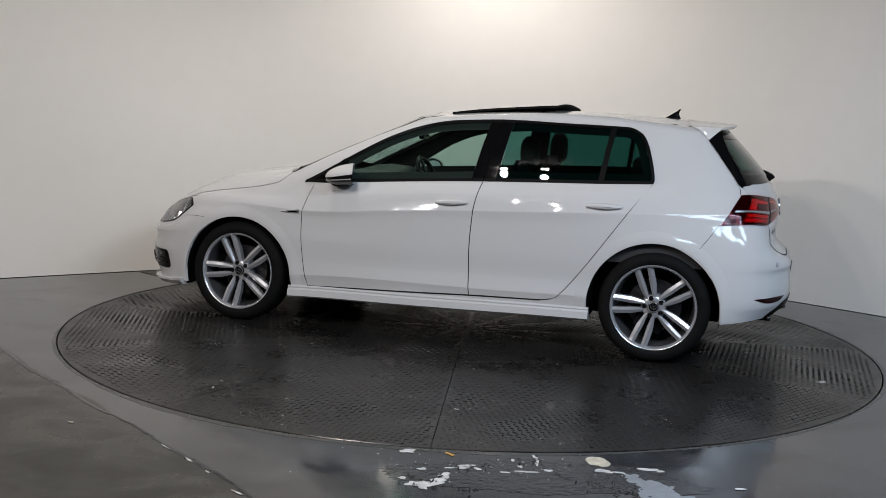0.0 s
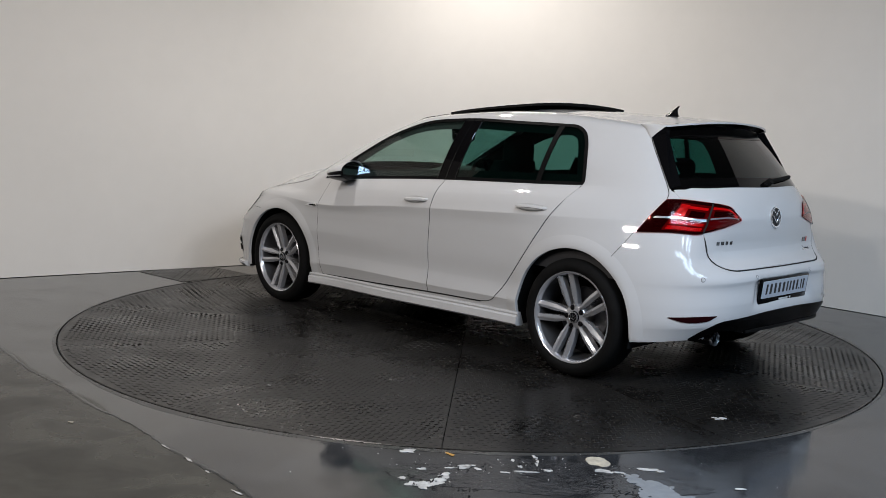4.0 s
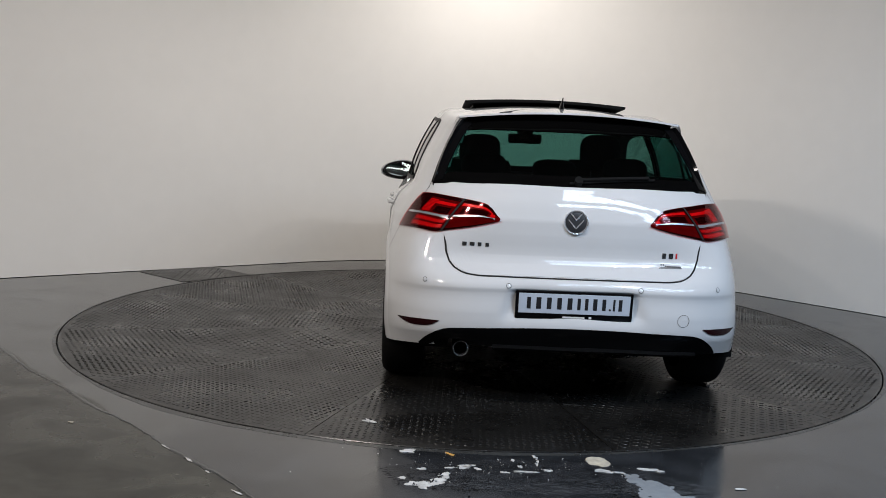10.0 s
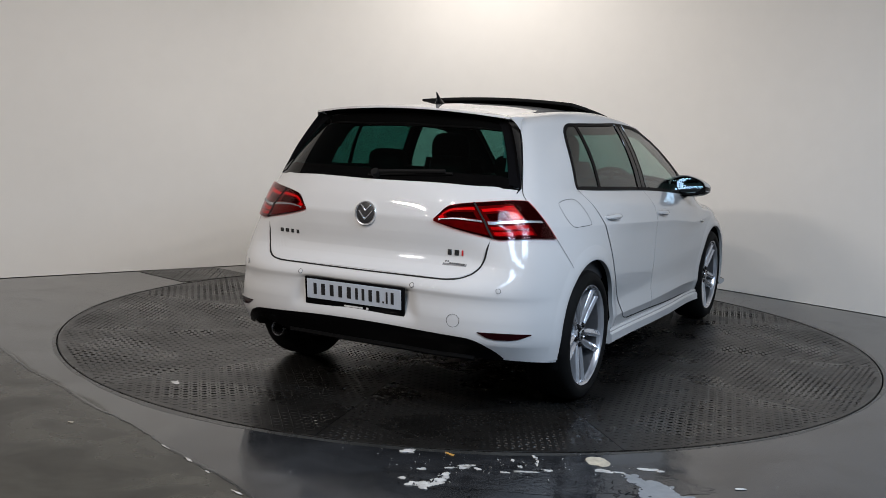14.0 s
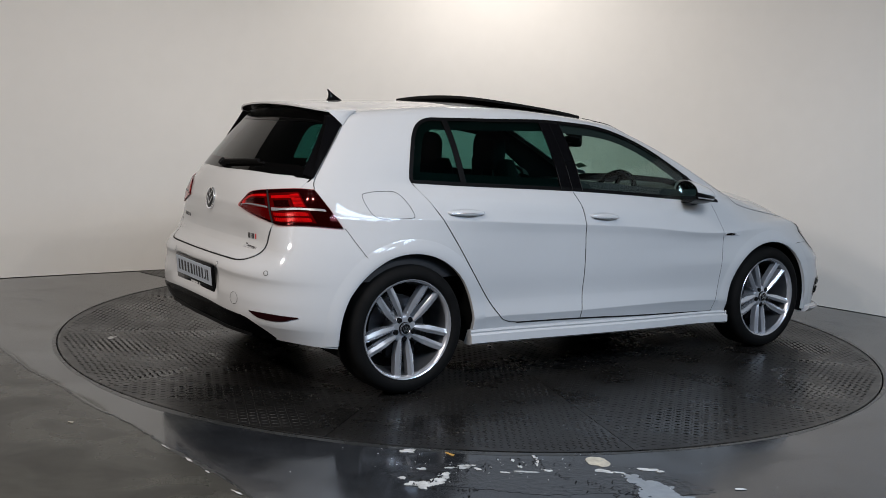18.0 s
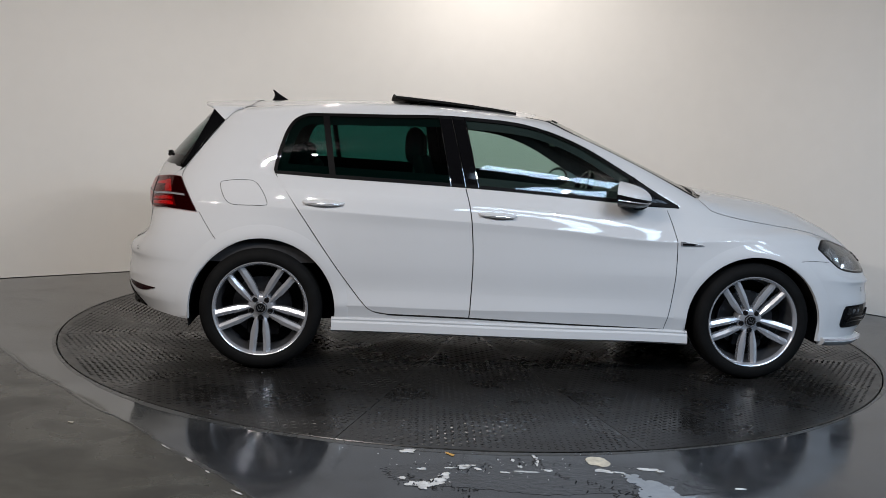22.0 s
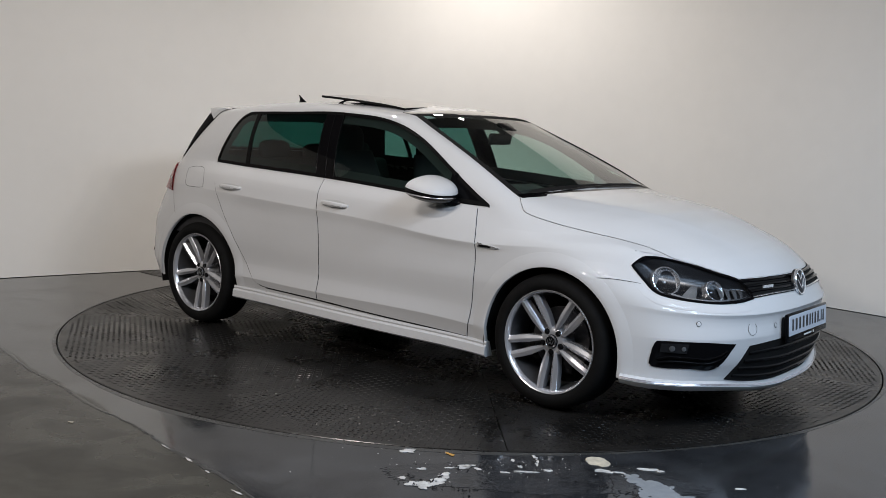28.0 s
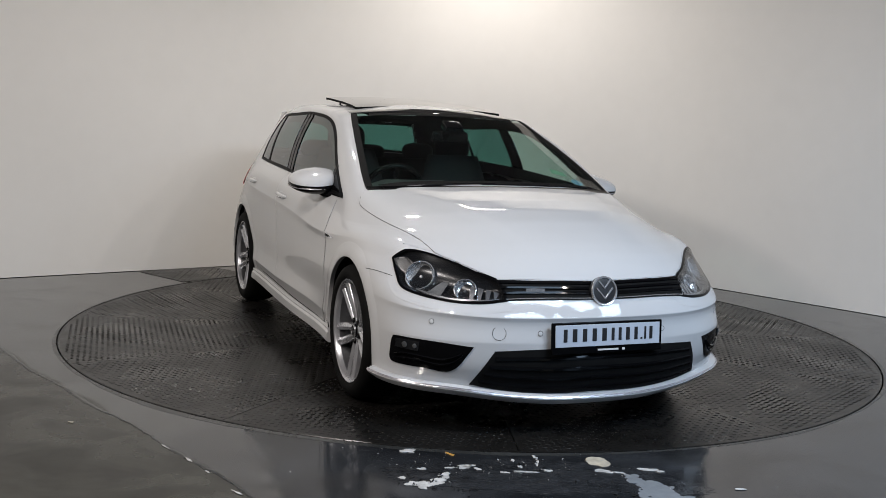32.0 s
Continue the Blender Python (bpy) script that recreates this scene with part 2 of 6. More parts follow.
# ---- turntable: twelve rubber tread-plate sectors ----
table = empty("turntable", Matrix.Translation(TC))
tagged(table, "black rubber tread-plate turntable set flush in the floor", "turntable")
SECT = math.pi / 6


def sector_bm(flat_from, seed):
    """A wedge plate with raised oblong studs; its inner and outer fields run crosswise to each other."""
    bm = bmesh.new()
    n, g = 12, 0.0021
    top = []
    for r in (0.02, 0.75, 1.5, TABLE_R):
        a1 = SECT / 2 - g / r if r > 0.1 else SECT / 2
        top.append([bm.verts.new((r * math.cos(a), r * math.sin(a), 0.0)) for a in (-a1 + 2 * a1 * i / n for i in range(n + 1))])
    for a, b in zip(top, top[1:]):
        for i in range(n):
            bm.faces.new((a[i], b[i], b[i + 1], a[i + 1]))
    loop = top[-1]
    low = [bm.verts.new((v.co.x, v.co.y, -0.05)) for v in loop]
    for i in range(n):
        bm.faces.new((loop[i], low[i], low[i + 1], loop[i + 1]))
    for side in (0, n):
        col = [t[side] for t in top]
        dn = [bm.verts.new((v.co.x, v.co.y, -0.02)) for v in col]
        for i in range(3):
            bm.faces.new((col[i], col[i + 1], dn[i + 1], dn[i]))
    rng = random.Random(seed)
    pitch = 0.0305
    for ix in range(int(TABLE_R / pitch) + 2):
        for iy in range(-25, 26):
            x, y = ix * pitch, iy * pitch
            r = math.hypot(x, y)
            if r < 0.12 or r > TABLE_R - 0.03 or abs(math.atan2(y, x)) > SECT / 2 - 0.02 / r:
                continue
            turn = (math.pi / 4 if (ix + iy) % 2 else -math.pi / 4) + (0 if r > flat_from else math.pi / 5) + rng.uniform(-0.08, 0.08)
            c, s = math.cos(turn), math.sin(turn)
            L, Wd = 0.0132, 0.0050
            wear = 0.5 + 0.3 * math.sin(5.1 * x + 1.7 * seed) * math.sin(7.3 * y + seed) + 0.2 * math.sin(13 * x + 9 * y + 2 * seed)
            h = 0.0011 + 0.0020 * min(1.0, max(0.0, wear))
            base = [(L, 0), (0, Wd), (-L, 0), (0, -Wd)]
            crown = [(L * 0.55, 0), (-L * 0.55, 0)]
            b4 = [bm.verts.new((x + c * u - s * w, y + s * u + c * w, 0.0004)) for u, w in base]
            c2 = [bm.verts.new((x + c * u - s * w, y + s * u + c * w, h)) for u, w in crown]
            bm.faces.new((b4[0], b4[1], c2[0]))
            bm.faces.new((b4[1], b4[2], c2[1]))
            bm.faces.new((b4[1], c2[1], c2[0]))
            bm.faces.new((b4[2], b4[3], c2[1]))
            bm.faces.new((b4[3], b4[0], c2[0]))
            bm.faces.new((b4[3], c2[0], c2[1]))
    return bm


protos = [part("tread_plate", sector_bm(f_, i_), M_TREAD, table, smooth=False) for i_, f_ in enumerate((1.5, 9.0, 1.1, 1.8))]
for k in range(12):
    ob = protos[k] if k < 4 else new("tread_plate", protos[(k * 3 + k // 4) % 4].data)
    ob.parent = table
    ob.matrix_basis = pose(0, 0, 0, 0, 0, 26.5 + 30 * k)
bm = bmesh.new()
lathe(bm, [(TABLE_R - 0.012, -0.001), (TABLE_R - 0.006, 0.003), (TABLE_R, 0.0015), (TABLE_R, -0.05)], 160)
part("edge_trim", bm, M_TREAD, table, "thin worn steel edge ring", smooth=False)


def blob(name, x, y, rx, ry, material, parent, seed, ang=0.0, z=0.0, h=0.0025, rough=0.45, label="", n=22, jit=0.16):
    """A thin ragged flake or bare patch."""
    r = random.Random(seed)
    ph = [r.uniform(0, 6.28) for _ in range(5)]
    bm = bmesh.new()
    ring, low = [], []
    for i in range(n):
        a = 2 * math.pi * i / n
        k = 1 + rough * sum(math.sin((q + 2) * a + ph[q]) / (q + 2) for q in range(5)) + r.uniform(-jit, jit)
        u, w = rx * k * math.cos(a), ry * k * math.sin(a)
        px, py = x + u * math.cos(ang) - w * math.sin(ang), y + u * math.sin(ang) + w * math.cos(ang)
        ring.append(bm.verts.new((px, py, z + h)))
        low.append(bm.verts.new((px, py, z + 0.0003)))
    bm.faces.new(ring)
    for i in range(n):
        j = (i + 1) % n
        bm.faces.new((low[i], low[j], ring[j], ring[i]))
    return part(name, bm, material, parent, label, smooth=False)


# scuffs and a flake of paint trodden onto the turntable
M_SCUFF = mat("dusty_scuff", (0.02, 0.02, 0.019), 0.6, vary=0.7, scale=25)
for i, (x, y, rx, ry, m, ang) in enumerate(((1.915, -1.10, 0.028, 0.016, M_CHIP_W, 0.3), (-.085, -1.918, 0.008, 0.006, M_CHIP_W, 0), (1.82, -.093, 0.03, 0.012, M_SCUFF, 1.2))):
    q = Matrix.Rotation(radians(-TURN0), 3, "Z") @ Vector((x, y, 0))
    blob("paint_flake" if m is M_CHIP_W else "dust_scuff", q.x, q.y, rx, ry, m, table, 70 + i, ang, z=0.0012, h=0.0016, rough=0.9, n=50)
# pale dust and specks trodden into the tread
for seed_, count_, (fx, fy), (sx_, sy_), turn_, shade_ in ((41, 260, (1.60, -.52), (.13, .05), 0.5, 0.045), (42, 150, (1.78, -.62), (.06, .16), 0.2, 0.045), (43, 60, (.2, -1.2), (.9, .5), 0.0, 0.14), (44, 45, (-1.0, -.6), (.6, .6), 0.0, 0.14), (45, 60, (-.4, -1.75), (.12, .05), 0.1, 0.16)):
    bm = bmesh.new()
    rng = random.Random(seed_)
    for _ in range(count_):
        gx, gy = rng.gauss(0, sx_), rng.gauss(0, sy_)
        q = Matrix.Rotation(radians(-TURN0), 3, "Z") @ Vector((fx + gx * math.cos(turn_) - gy * math.sin(turn_), fy + gx * math.sin(turn_) + gy * math.cos(turn_), 0))
        if q.length > TABLE_R - 0.05:
            continue
        e = rng.uniform(0.0012, 0.0045)
        box(bm, e * rng.uniform(1, 2.4), e, 0.0008, Matrix.Translation((q.x, q.y, 0.0022)) @ Matrix.Rotation(rng.uniform(0, 6.28), 4, "Z"))
    specks = part("dust_specks", bm, mat("pale_dust", (shade_, shade_ * 0.98, shade_ * 0.94), 0.8, vary=0.3, scale=60), table, "pale dust specks", smooth=False)
    specks["kind"] = "stuff"
# ragged ridge where the newer floor coat ends
bm = bmesh.new()
rng = random.Random(31)
prev = None
for i in range(150):
    t = i / 149
    x = -2.95 + 2.55 * t
    d = 1.712 + 0.014 * math.sin(9 * t + 1) + 0.008 * math.sin(31 * t) + rng.uniform(-0.004, 0.004)
    y = (d - 0.746 * x) / 0.666
    w = 0.004 + 0.004 * max(0.0, math.sin(23 * t + 2)) + rng.uniform(0, 0.002)
    cur = [bm.verts.new((x - w * 0.746, y - w * 0.666, 0.0006)), bm.verts.new((x, y, 0.0024)), bm.verts.new((x + w * 1.6 * 0.746, y + w * 1.6 * 0.666, 0.0007))]
    if prev:
        for k in range(2):
            bm.faces.new((prev[k], cur[k], cur[k + 1], prev[k + 1]))
    prev = cur
part("paint_ridge", bm, M_RING, floor, "thin raised edge of the newer floor coat", smooth=False)
# scraped area before the turntable, with its flakes and bare spots
blob("scraped_patch", 0.42, 3.60, 0.52, 0.20, M_SCRAPE, floor, 3, h=0.0009, rough=0.22, label="rough dark patch of scraped paint", n=160, jit=0.045)
FLAKES = [(-0.108, 3.832, 0.036, 0.022, M_CHIP_W, 0.0), (0.062, 3.815, 0.024, 0.010, M_CHIP_O, -0.9), (0.118, 3.674, 0.038, 0.022, M_CHIP_W, 0.3), (0.060, 3.655, 0.022, 0.008, M_CHIP_W, 0.1),
          (-0.115, 3.525, 0.016, 0.012, M_CHIP_W, 0.0), (-0.045, 3.630, 0.016, 0.014, M_CHIP_W, 0.5), (0.403, 3.815, 0.011, 0.022, M_CHIP_W, 0.2), (0.405, 3.750, 0.008, 0.030, M_CHIP_W, -0.2),
          (0.270, 3.628, 0.018, 0.008, M_CHIP_W, -0.2), (0.350, 3.645, 0.050, 0.009, M_CHIP_W, 0.08), (0.440, 3.668, 0.018, 0.012, M_CHIP_W, 0.4), (0.310, 3.770, 0.008, 0.014, M_CHIP_W, 0.3), (0.335, 3.700, 0.010, 0.012, M_CHIP_W, 0.8),
          (0.650, 3.796, 0.052, 0.060, M_CHIP_C, 0.1), (0.655, 3.690, 0.036, 0.020, M_CHIP_W, 0.0), (0.715, 3.680, 0.026, 0.008, M_CHIP_W, -0.1),
          (0.835, 3.728, 0.036, 0.018, M_CHIP_W, 0.0), (0.880, 3.712, 0.022, 0.009, M_CHIP_W, 0.0), (0.168, 3.655, 0.012, 0.016, M_CHIP_W, 0.5),
          (1.146, 3.556, 0.018, 0.013, M_CHIP_W, 0), (-1.53, 4.02, 0.012, 0.008, M_CHIP_C, 0), (-1.06, 3.76, 0.030, 0.004, M_CHIP_W, -0.8),
          (-0.93, 3.62, 0.035, 0.005, M_CHIP_W, -0.85), (-0.68, 3.31, 0.03, 0.005, M_CHIP_W, -0.8), (-0.83, 3.50, 0.015, 0.004, M_CHIP_W, -0.85)]
# a crooked white flake and a large grey bare patch, each torn into overlapping pieces
FLAKES += [(x, y, r_, r_ * 1.05, M_CHIP_W, 0.3 * k) for k, (x, y, r_) in enumerate(((-.068, 3.468, .028), (-.035, 3.462, .030), (.000, 3.482, .030), (.022, 3.520, .024), (.042, 3.560, .022), (.048, 3.590, .014), (-.030, 3.432, .012)))]
FLAKES += [(x, y, rx_, ry_, M_CHIP_G, 0.25 * k) for k, (x, y, rx_, ry_) in enumerate(((.755, 3.640, .030, .030), (.772, 3.585, .040, .050), (.815, 3.540, .062, .055), (.800, 3.475, .060, .070), (.865, 3.520, .046, .030), (.860, 3.450, .062, .050), (.905, 3.415, .050, .050)))]
for i, (x, y, rx, ry, m, ang) in enumerate(FLAKES):
    blob("paint_flake", x, y, rx * 0.92, ry * 0.92, m, floor, 20 + i, ang, z=0.0012, h=0.0014 + 0.00006 * (i % 9), rough=0.16 if rx > 0.05 and m is M_CHIP_C else 0.42, n=54, jit=0.05 if rx > 0.05 else 0.12)
# crumbs of paint strewn over the scraped patch
bm = bmesh.new()
rng = random.Random(9)
for _ in range(110):
    x, y = rng.gauss(0.30, 0.36), rng.gauss(3.68, 0.10)
    if (Vector((x, y, 0)) - TC).length < TABLE_R + 0.03:
        continue
    s = rng.uniform(0.0008, 0.0034)
    q = Matrix.Translation((x, y, 0.004)) @ Euler((rng.uniform(-0.4, 0.4), rng.uniform(-0.4, 0.4), rng.uniform(0, 6.28))).to_matrix().to_4x4()
    box(bm, s * rng.uniform(1, 3), s, s * 0.4, q)
crumbs = part("paint_crumbs", bm, M_CHIP_W, floor, "pale crumbs of flaked paint", smooth=False)
crumbs["kind"] = "stuff"
# curls of lifted paint round the bare spots, their shadows drawn as black chips too
bm = bmesh.new()
for cx_, cy_, n_ in ((-.06, 3.50, 26), (.12, 3.69, 16), (.40, 3.75, 14), (.70, 3.50, 22), (.1, 3.45, 14), (.5, 3.60, 10)):
    for _ in range(n_):
        e = rng.uniform(0.003, 0.010)
        q = Matrix.Translation((cx_ + rng.gauss(0, 0.055), cy_ + rng.gauss(0, 0.045), 0.0042)) @ Euler((rng.uniform(-0.5, 0.5), rng.uniform(-0.5, 0.5), rng.uniform(0, 6.28))).to_matrix().to_4x4()
        box(bm, e * rng.uniform(1, 2.6), e * 0.6, 0.0012, q)
curls = part("curls_and_shadows", bm, M_GAP, floor, "dark curls of lifted floor paint and their shadows as black chips", smooth=False)
curls["kind"] = "stuff"

# fixed tread-plate cover beside the turntable
cover = empty("pit_cover", pose(-2.03, 8.17, 0))
tagged(cover, "black tread-plate pit cover lying between turntable and wall", "floor cover")
# cover plate, 0.62 x 0.68 m
COVER_M = pose(-2.045, 8.115, 0, 0, 0, -41)
cover.matrix_world = COVER_M
bm = bmesh.new()
box(bm, 0.62, 0.66, 0.006, pose(0, 0, 0.0005), bevel=0.002, seg=1)
part("plate", bm, M_TREAD, cover, smooth=False)
bm = bmesh.new()
for i in range(16):
    for j in range(17):
        q = pose(-0.29 + i * 0.0385, -0.31 + j * 0.0385, 0.0035, 0, 0, 45 if (i + j) % 2 else -45) @ Matrix.Diagonal((0.013, 0.0055, 0.0035, 1))
        bmesh.ops.create_cone(bm, cap_ends=True, segments=4, radius1=1, radius2=0.4, depth=1, matrix=q)
studs = part("studs", bm, M_TREAD, cover, smooth=False)
studs["kind"] = "stuff"

# ---- car materials ----
M_PAINT = mat("white_car_paint", (0.530, 0.535, 0.541), 0.5, vary=0.012, scale=3, coat=1.0, spec=0.05)
M_PAINT.node_tree.nodes["Principled BSDF"].inputs["Coat Roughness"].default_value = 0.025
M_BLACK = mat("gloss_black_trim", (0.0035, 0.0035, 0.004), 0.05, spec=0.09)
M_SEAL = mat("window_rubber", (0.004, 0.004, 0.0042), 0.5, vary=0.2, scale=30, spec=0.06)
M_RIMGLASS = mat("black_glass_edge", (0.002, 0.002, 0.002), 0.02, spec=0.2)
M_DIFFUSER = mat("diffuser_black", (0.002, 0.002, 0.0022), 0.12, spec=0.05)
M_ROOFGLASS = mat("black_roof_glass", (0.004, 0.004, 0.0045), 0.03, spec=0.5, coat=0.6)
M_PLASTIC = mat("satin_black_plastic", (0.005, 0.005, 0.0055), 0.26, vary=0.2, scale=20, spec=0.18)
M_DARKCHROME = mat("dark_chrome", (0.48, 0.49, 0.51), 0.2, 0.9, vary=0.1, scale=20)
M_BARREL = mat("barrel_grey_metal", (0.10, 0.102, 0.108), 0.34, 0.6, vary=0.2, scale=10)
M_RUBBER = mat("tyre_rubber", (0.0055, 0.0055, 0.0055), 0.75, vary=0.3, scale=15, bump=0.1, bump_scale=120, spec=0.11)
M_ALLOY = mat("silver_alloy", (0.56, 0.57, 0.60), 0.27, 0.68, vary=0.02, scale=6, coat=0.5)
M_CHROME = mat("chrome", (0.85, 0.86, 0.88), 0.14, 0.8, vary=0.05, scale=5)
M_DISC = mat("brake_steel", (0.07, 0.07, 0.075), 0.4, 0.9, vary=0.3, scale=20)
M_UNDER = mat("underbody", (0.005, 0.005, 0.005), 0.85, vary=0.3, scale=10, spec=0.15)
M_CABIN = mat("dark_cabin_cloth", (0.018, 0.018, 0.02), 0.75, vary=0.25, scale=40, bump=0.2, bump_scale=200)
M_DASH = mat("dashboard_plastic", (0.02, 0.02, 0.022), 0.5, vary=0.15, scale=30)
M_GLASS = glass_mat("green_glass", (0.58, 0.73, 0.68), 0.055)
M_GLASS_F = glass_mat("windscreen_glass", (0.62, 0.78, 0.73))
M_TINT = glass_mat("privacy_glass", (0.11, 0.275, 0.245), 0.045)
M_LENS = glass_mat("clear_lens", (0.94, 0.95, 0.96), 0.035)
M_RED_LENS = glass_mat("red_outer_lens", (0.92, 0.42, 0.42), 0.022)
M_RED = mat("red_lens", (0.085, 0.004, 0.006), 0.06, vary=0.35, scale=30, coat=0.0, spec=0.25)
M_RED_HOT = mat("bright_red_element", (0.62, 0.014, 0.02), 0.15, vary=0.2, scale=60, coat=0.0, spec=0.3)
M_RED_DK = mat("smoked_red_lens", (0.012, 0.0012, 0.002), 0.05, coat=0.0, spec=0.25)
M_SILVER = mat("silver_lamp_strip", (0.55, 0.53, 0.55), 0.2, 0.6, vary=0.3, scale=80)
M_HOUSING = mat("lamp_housing_grey", (0.14, 0.145, 0.15), 0.25, 0.5, vary=0.3, scale=20)
M_PLATE = mat("plate_pale_blue", (0.44, 0.485, 0.555), 0.35, vary=0.04, scale=15)
M_INK = mat("plate_black_mark", (0.01, 0.01, 0.012), 0.5)
M_PALE = mat("pale_print", (0.6, 0.6, 0.6), 0.5)
M_BADGE_R = mat("red_badge", (0.5, 0.02, 0.02), 0.3)
M_MIRROR = mat("mirror_glass", (0.75, 0.85, 0.9), 0.02, 1.0)
M_STICK_G = mat("green_disc", (0.35, 0.55, 0.38), 0.5)
M_STICK_B = mat("blue_disc", (0.35, 0.55, 0.75), 0.5)

car = empty("car")
tagged(car, "white five-door hatchback with silver twin-spoke alloy wheels on the turntable", "car")

# ---- body form: a net of sections from the nose, along the side, to the tail ----
# each row: front centre, along the nose, corner, front arch, doors, rear arch, rear corner, rear centre
NET = [
    # lower edge
    [(2.135, 0, .175), (2.12, .25, .175), (2.06, .48, .178), (1.97, .66, .185), (1.85, .80, .20), (1.69, .862, .22), (1.315, .875, .21), (.93, .835, .20), (.3, .84, .20), (-.5, .84, .21), (-.95, .84, .22), (-1.315, .86, .24), (-1.69, .852, .255), (-1.90, .715, .283), (-2.02, .50, .30), (-2.05, .25, .31), (-2.06, 0, .31)],
    [(2.185, 0, .30), (2.17, .25, .30), (2.112, .476, .30), (2.028, .652, .30), (1.870, .803, .30), (1.698, .865, .30), (1.315, .882, .30), (.93, .866, .325), (.3, .874, .345), (-.5, .873, .345), (-.95, .872, .345), (-1.315, .88, .32), (-1.69, .862, .33), (-1.915, .745, .345), (-2.045, .52, .365), (-2.068, .25, .375), (-2.075, 0, .38)],
    [(2.192, 0, .42), (2.18, .25, .42), (2.132, .48, .42), (2.047, .655, .42), (1.885, .81, .42), (1.70, .866, .42), (1.315, .885, .42), (.92, .864, .42), (.3, .862, .42), (-.5, .860, .43), (-.95, .864, .43), (-1.315, .884, .43), (-1.69, .862, .44), (-1.92, .752, .445), (-2.055, .52, .46), (-2.073, .25, .465), (-2.08, 0, .47)],
    [(2.194, 0, .524), (2.181, .25, .524), (2.129, .48, .525), (2.036, .655, .53), (1.870, .803, .54), (1.695, .862, .555), (1.315, .883, .55), (.92, .872, .55), (.3, .870, .55), (-.5, .868, .56), (-.95, .872, .56), (-1.315, .884, .56), (-1.68, .853, .56), (-1.915, .748, .565), (-2.05, .52, .575), (-2.07, .25, .58), (-2.078, 0, .58)],
    [(2.142, 0, .622), (2.127, .25, .622), (2.065, .48, .622), (1.955, .637, .628), (1.797, .772, .64), (1.65, .845, .65), (1.315, .877, .66), (.91, .867, .65), (.3, .872, .67), (-.5, .871, .69), (-.95, .874, .695), (-1.315, .878, .695), (-1.66, .835, .69), (-1.885, .735, .69), (-1.94, .53, .70), (-1.972, .25, .705), (-1.98, 0, .705)],
    [(2.066, 0, .712), (2.046, .25, .708), (1.980, .48, .702), (1.853, .64, .718), (1.70, .757, .745), (1.53, .815, .755), (1.25, .857, .755), (.89, .873, .738), (.3, .884, .775), (-.5, .882, .818), (-.95, .877, .838), (-1.31, .850, .850), (-1.62, .796, .862), (-1.815, .705, .870), (-1.938, .50, .880), (-1.978, .25, .884), (-1.988, 0, .885)],
    [(1.775, 0, .866), (1.758, .25, .862), (1.695, .47, .849), (1.570, .63, .832), (1.41, .725, .828), (1.25, .78, .82), (1.06, .818, .82), (.875, .832, .825), (.3, .85, .875), (-.5, .85, .915), (-.96, .835, .938), (-1.30, .808, .945), (-1.575, .764, .952), (-1.776, .687, .957), (-1.906, .475, .963), (-1.953, .25, .965), (-1.966, 0, .966)],
    [(1.085, 0, 1.0), (1.078, .25, .995), (1.057, .48, .985), (1.030, .62, .973), (1.0, .712, .962), (.965, .752, .948), (.925, .78, .925), (.87, .79, .908), (.3, .797, .945), (-.5, .785, .985), (-1.0, .768, 1.002), (-1.27, .754, 1.015), (-1.52, .734, 1.022), (-1.740, .664, 1.020), (-1.868, .46, 1.028), (-1.922, .25, 1.030), (-1.938, 0, 1.031)],
]
ROOF_EDGE = [(.268, 0, 1.364), (.261, .25, 1.361), (.238, .42, 1.354), (.203, .52, 1.346), (.16, .572, 1.343), (.09, .595, 1.347), (.0, .602, 1.354), (-.08, .604, 1.362), (-.35, .607, 1.38), (-.70, .603, 1.384), (-.98, .597, 1.373), (-1.18, .588, 1.355), (-1.36, .572, 1.337), (-1.505, .54, 1.325), (-1.60, .42, 1.34), (-1.635, .22, 1.348), (-1.645, 0, 1.35)]
SPINE = [(.05, 0, 1.408)] * 3 + [(.0, 0, 1.414), (-.03, 0, 1.417), (-.06, 0, 1.421), (-.1, 0, 1.425), (-.14, 0, 1.428), (-.38, 0, 1.435), (-.70, 0, 1.433), (-.95, 0, 1.427), (-1.12, 0, 1.42), (-1.25, 0, 1.413), (-1.32, 0, 1.409)] + [(-1.36, 0, 1.406)] * 3
# a slight undercut below the shoulder crease along the doors
CREASE = 5
UNDER = []
for k, (a, b) in enumerate(zip(NET[CREASE - 1], NET[CREASE])):
    p = Vector(a).lerp(Vector(b), 0.66)
    w = 1.0 if 7 <= k <= 9 else 0.8 if k == 10 else 0.0
    UNDER.append((p.x, p.y - 0.0035 * w, p.z))
NET.insert(CREASE, UNDER)
# and a second, lower crease above the sills
LOWER = []
for k, (a, b) in enumerate(zip(NET[0], NET[1])):
    p = Vector(a).lerp(Vector(b), 0.86)
    w = 1.0 if 8 <= k <= 9 else 0.6 if k in (7, 10) else 0.0
    LOWER.append((p.x, p.y - 0.001 * w, p.z))
NET.insert(1, LOWER)
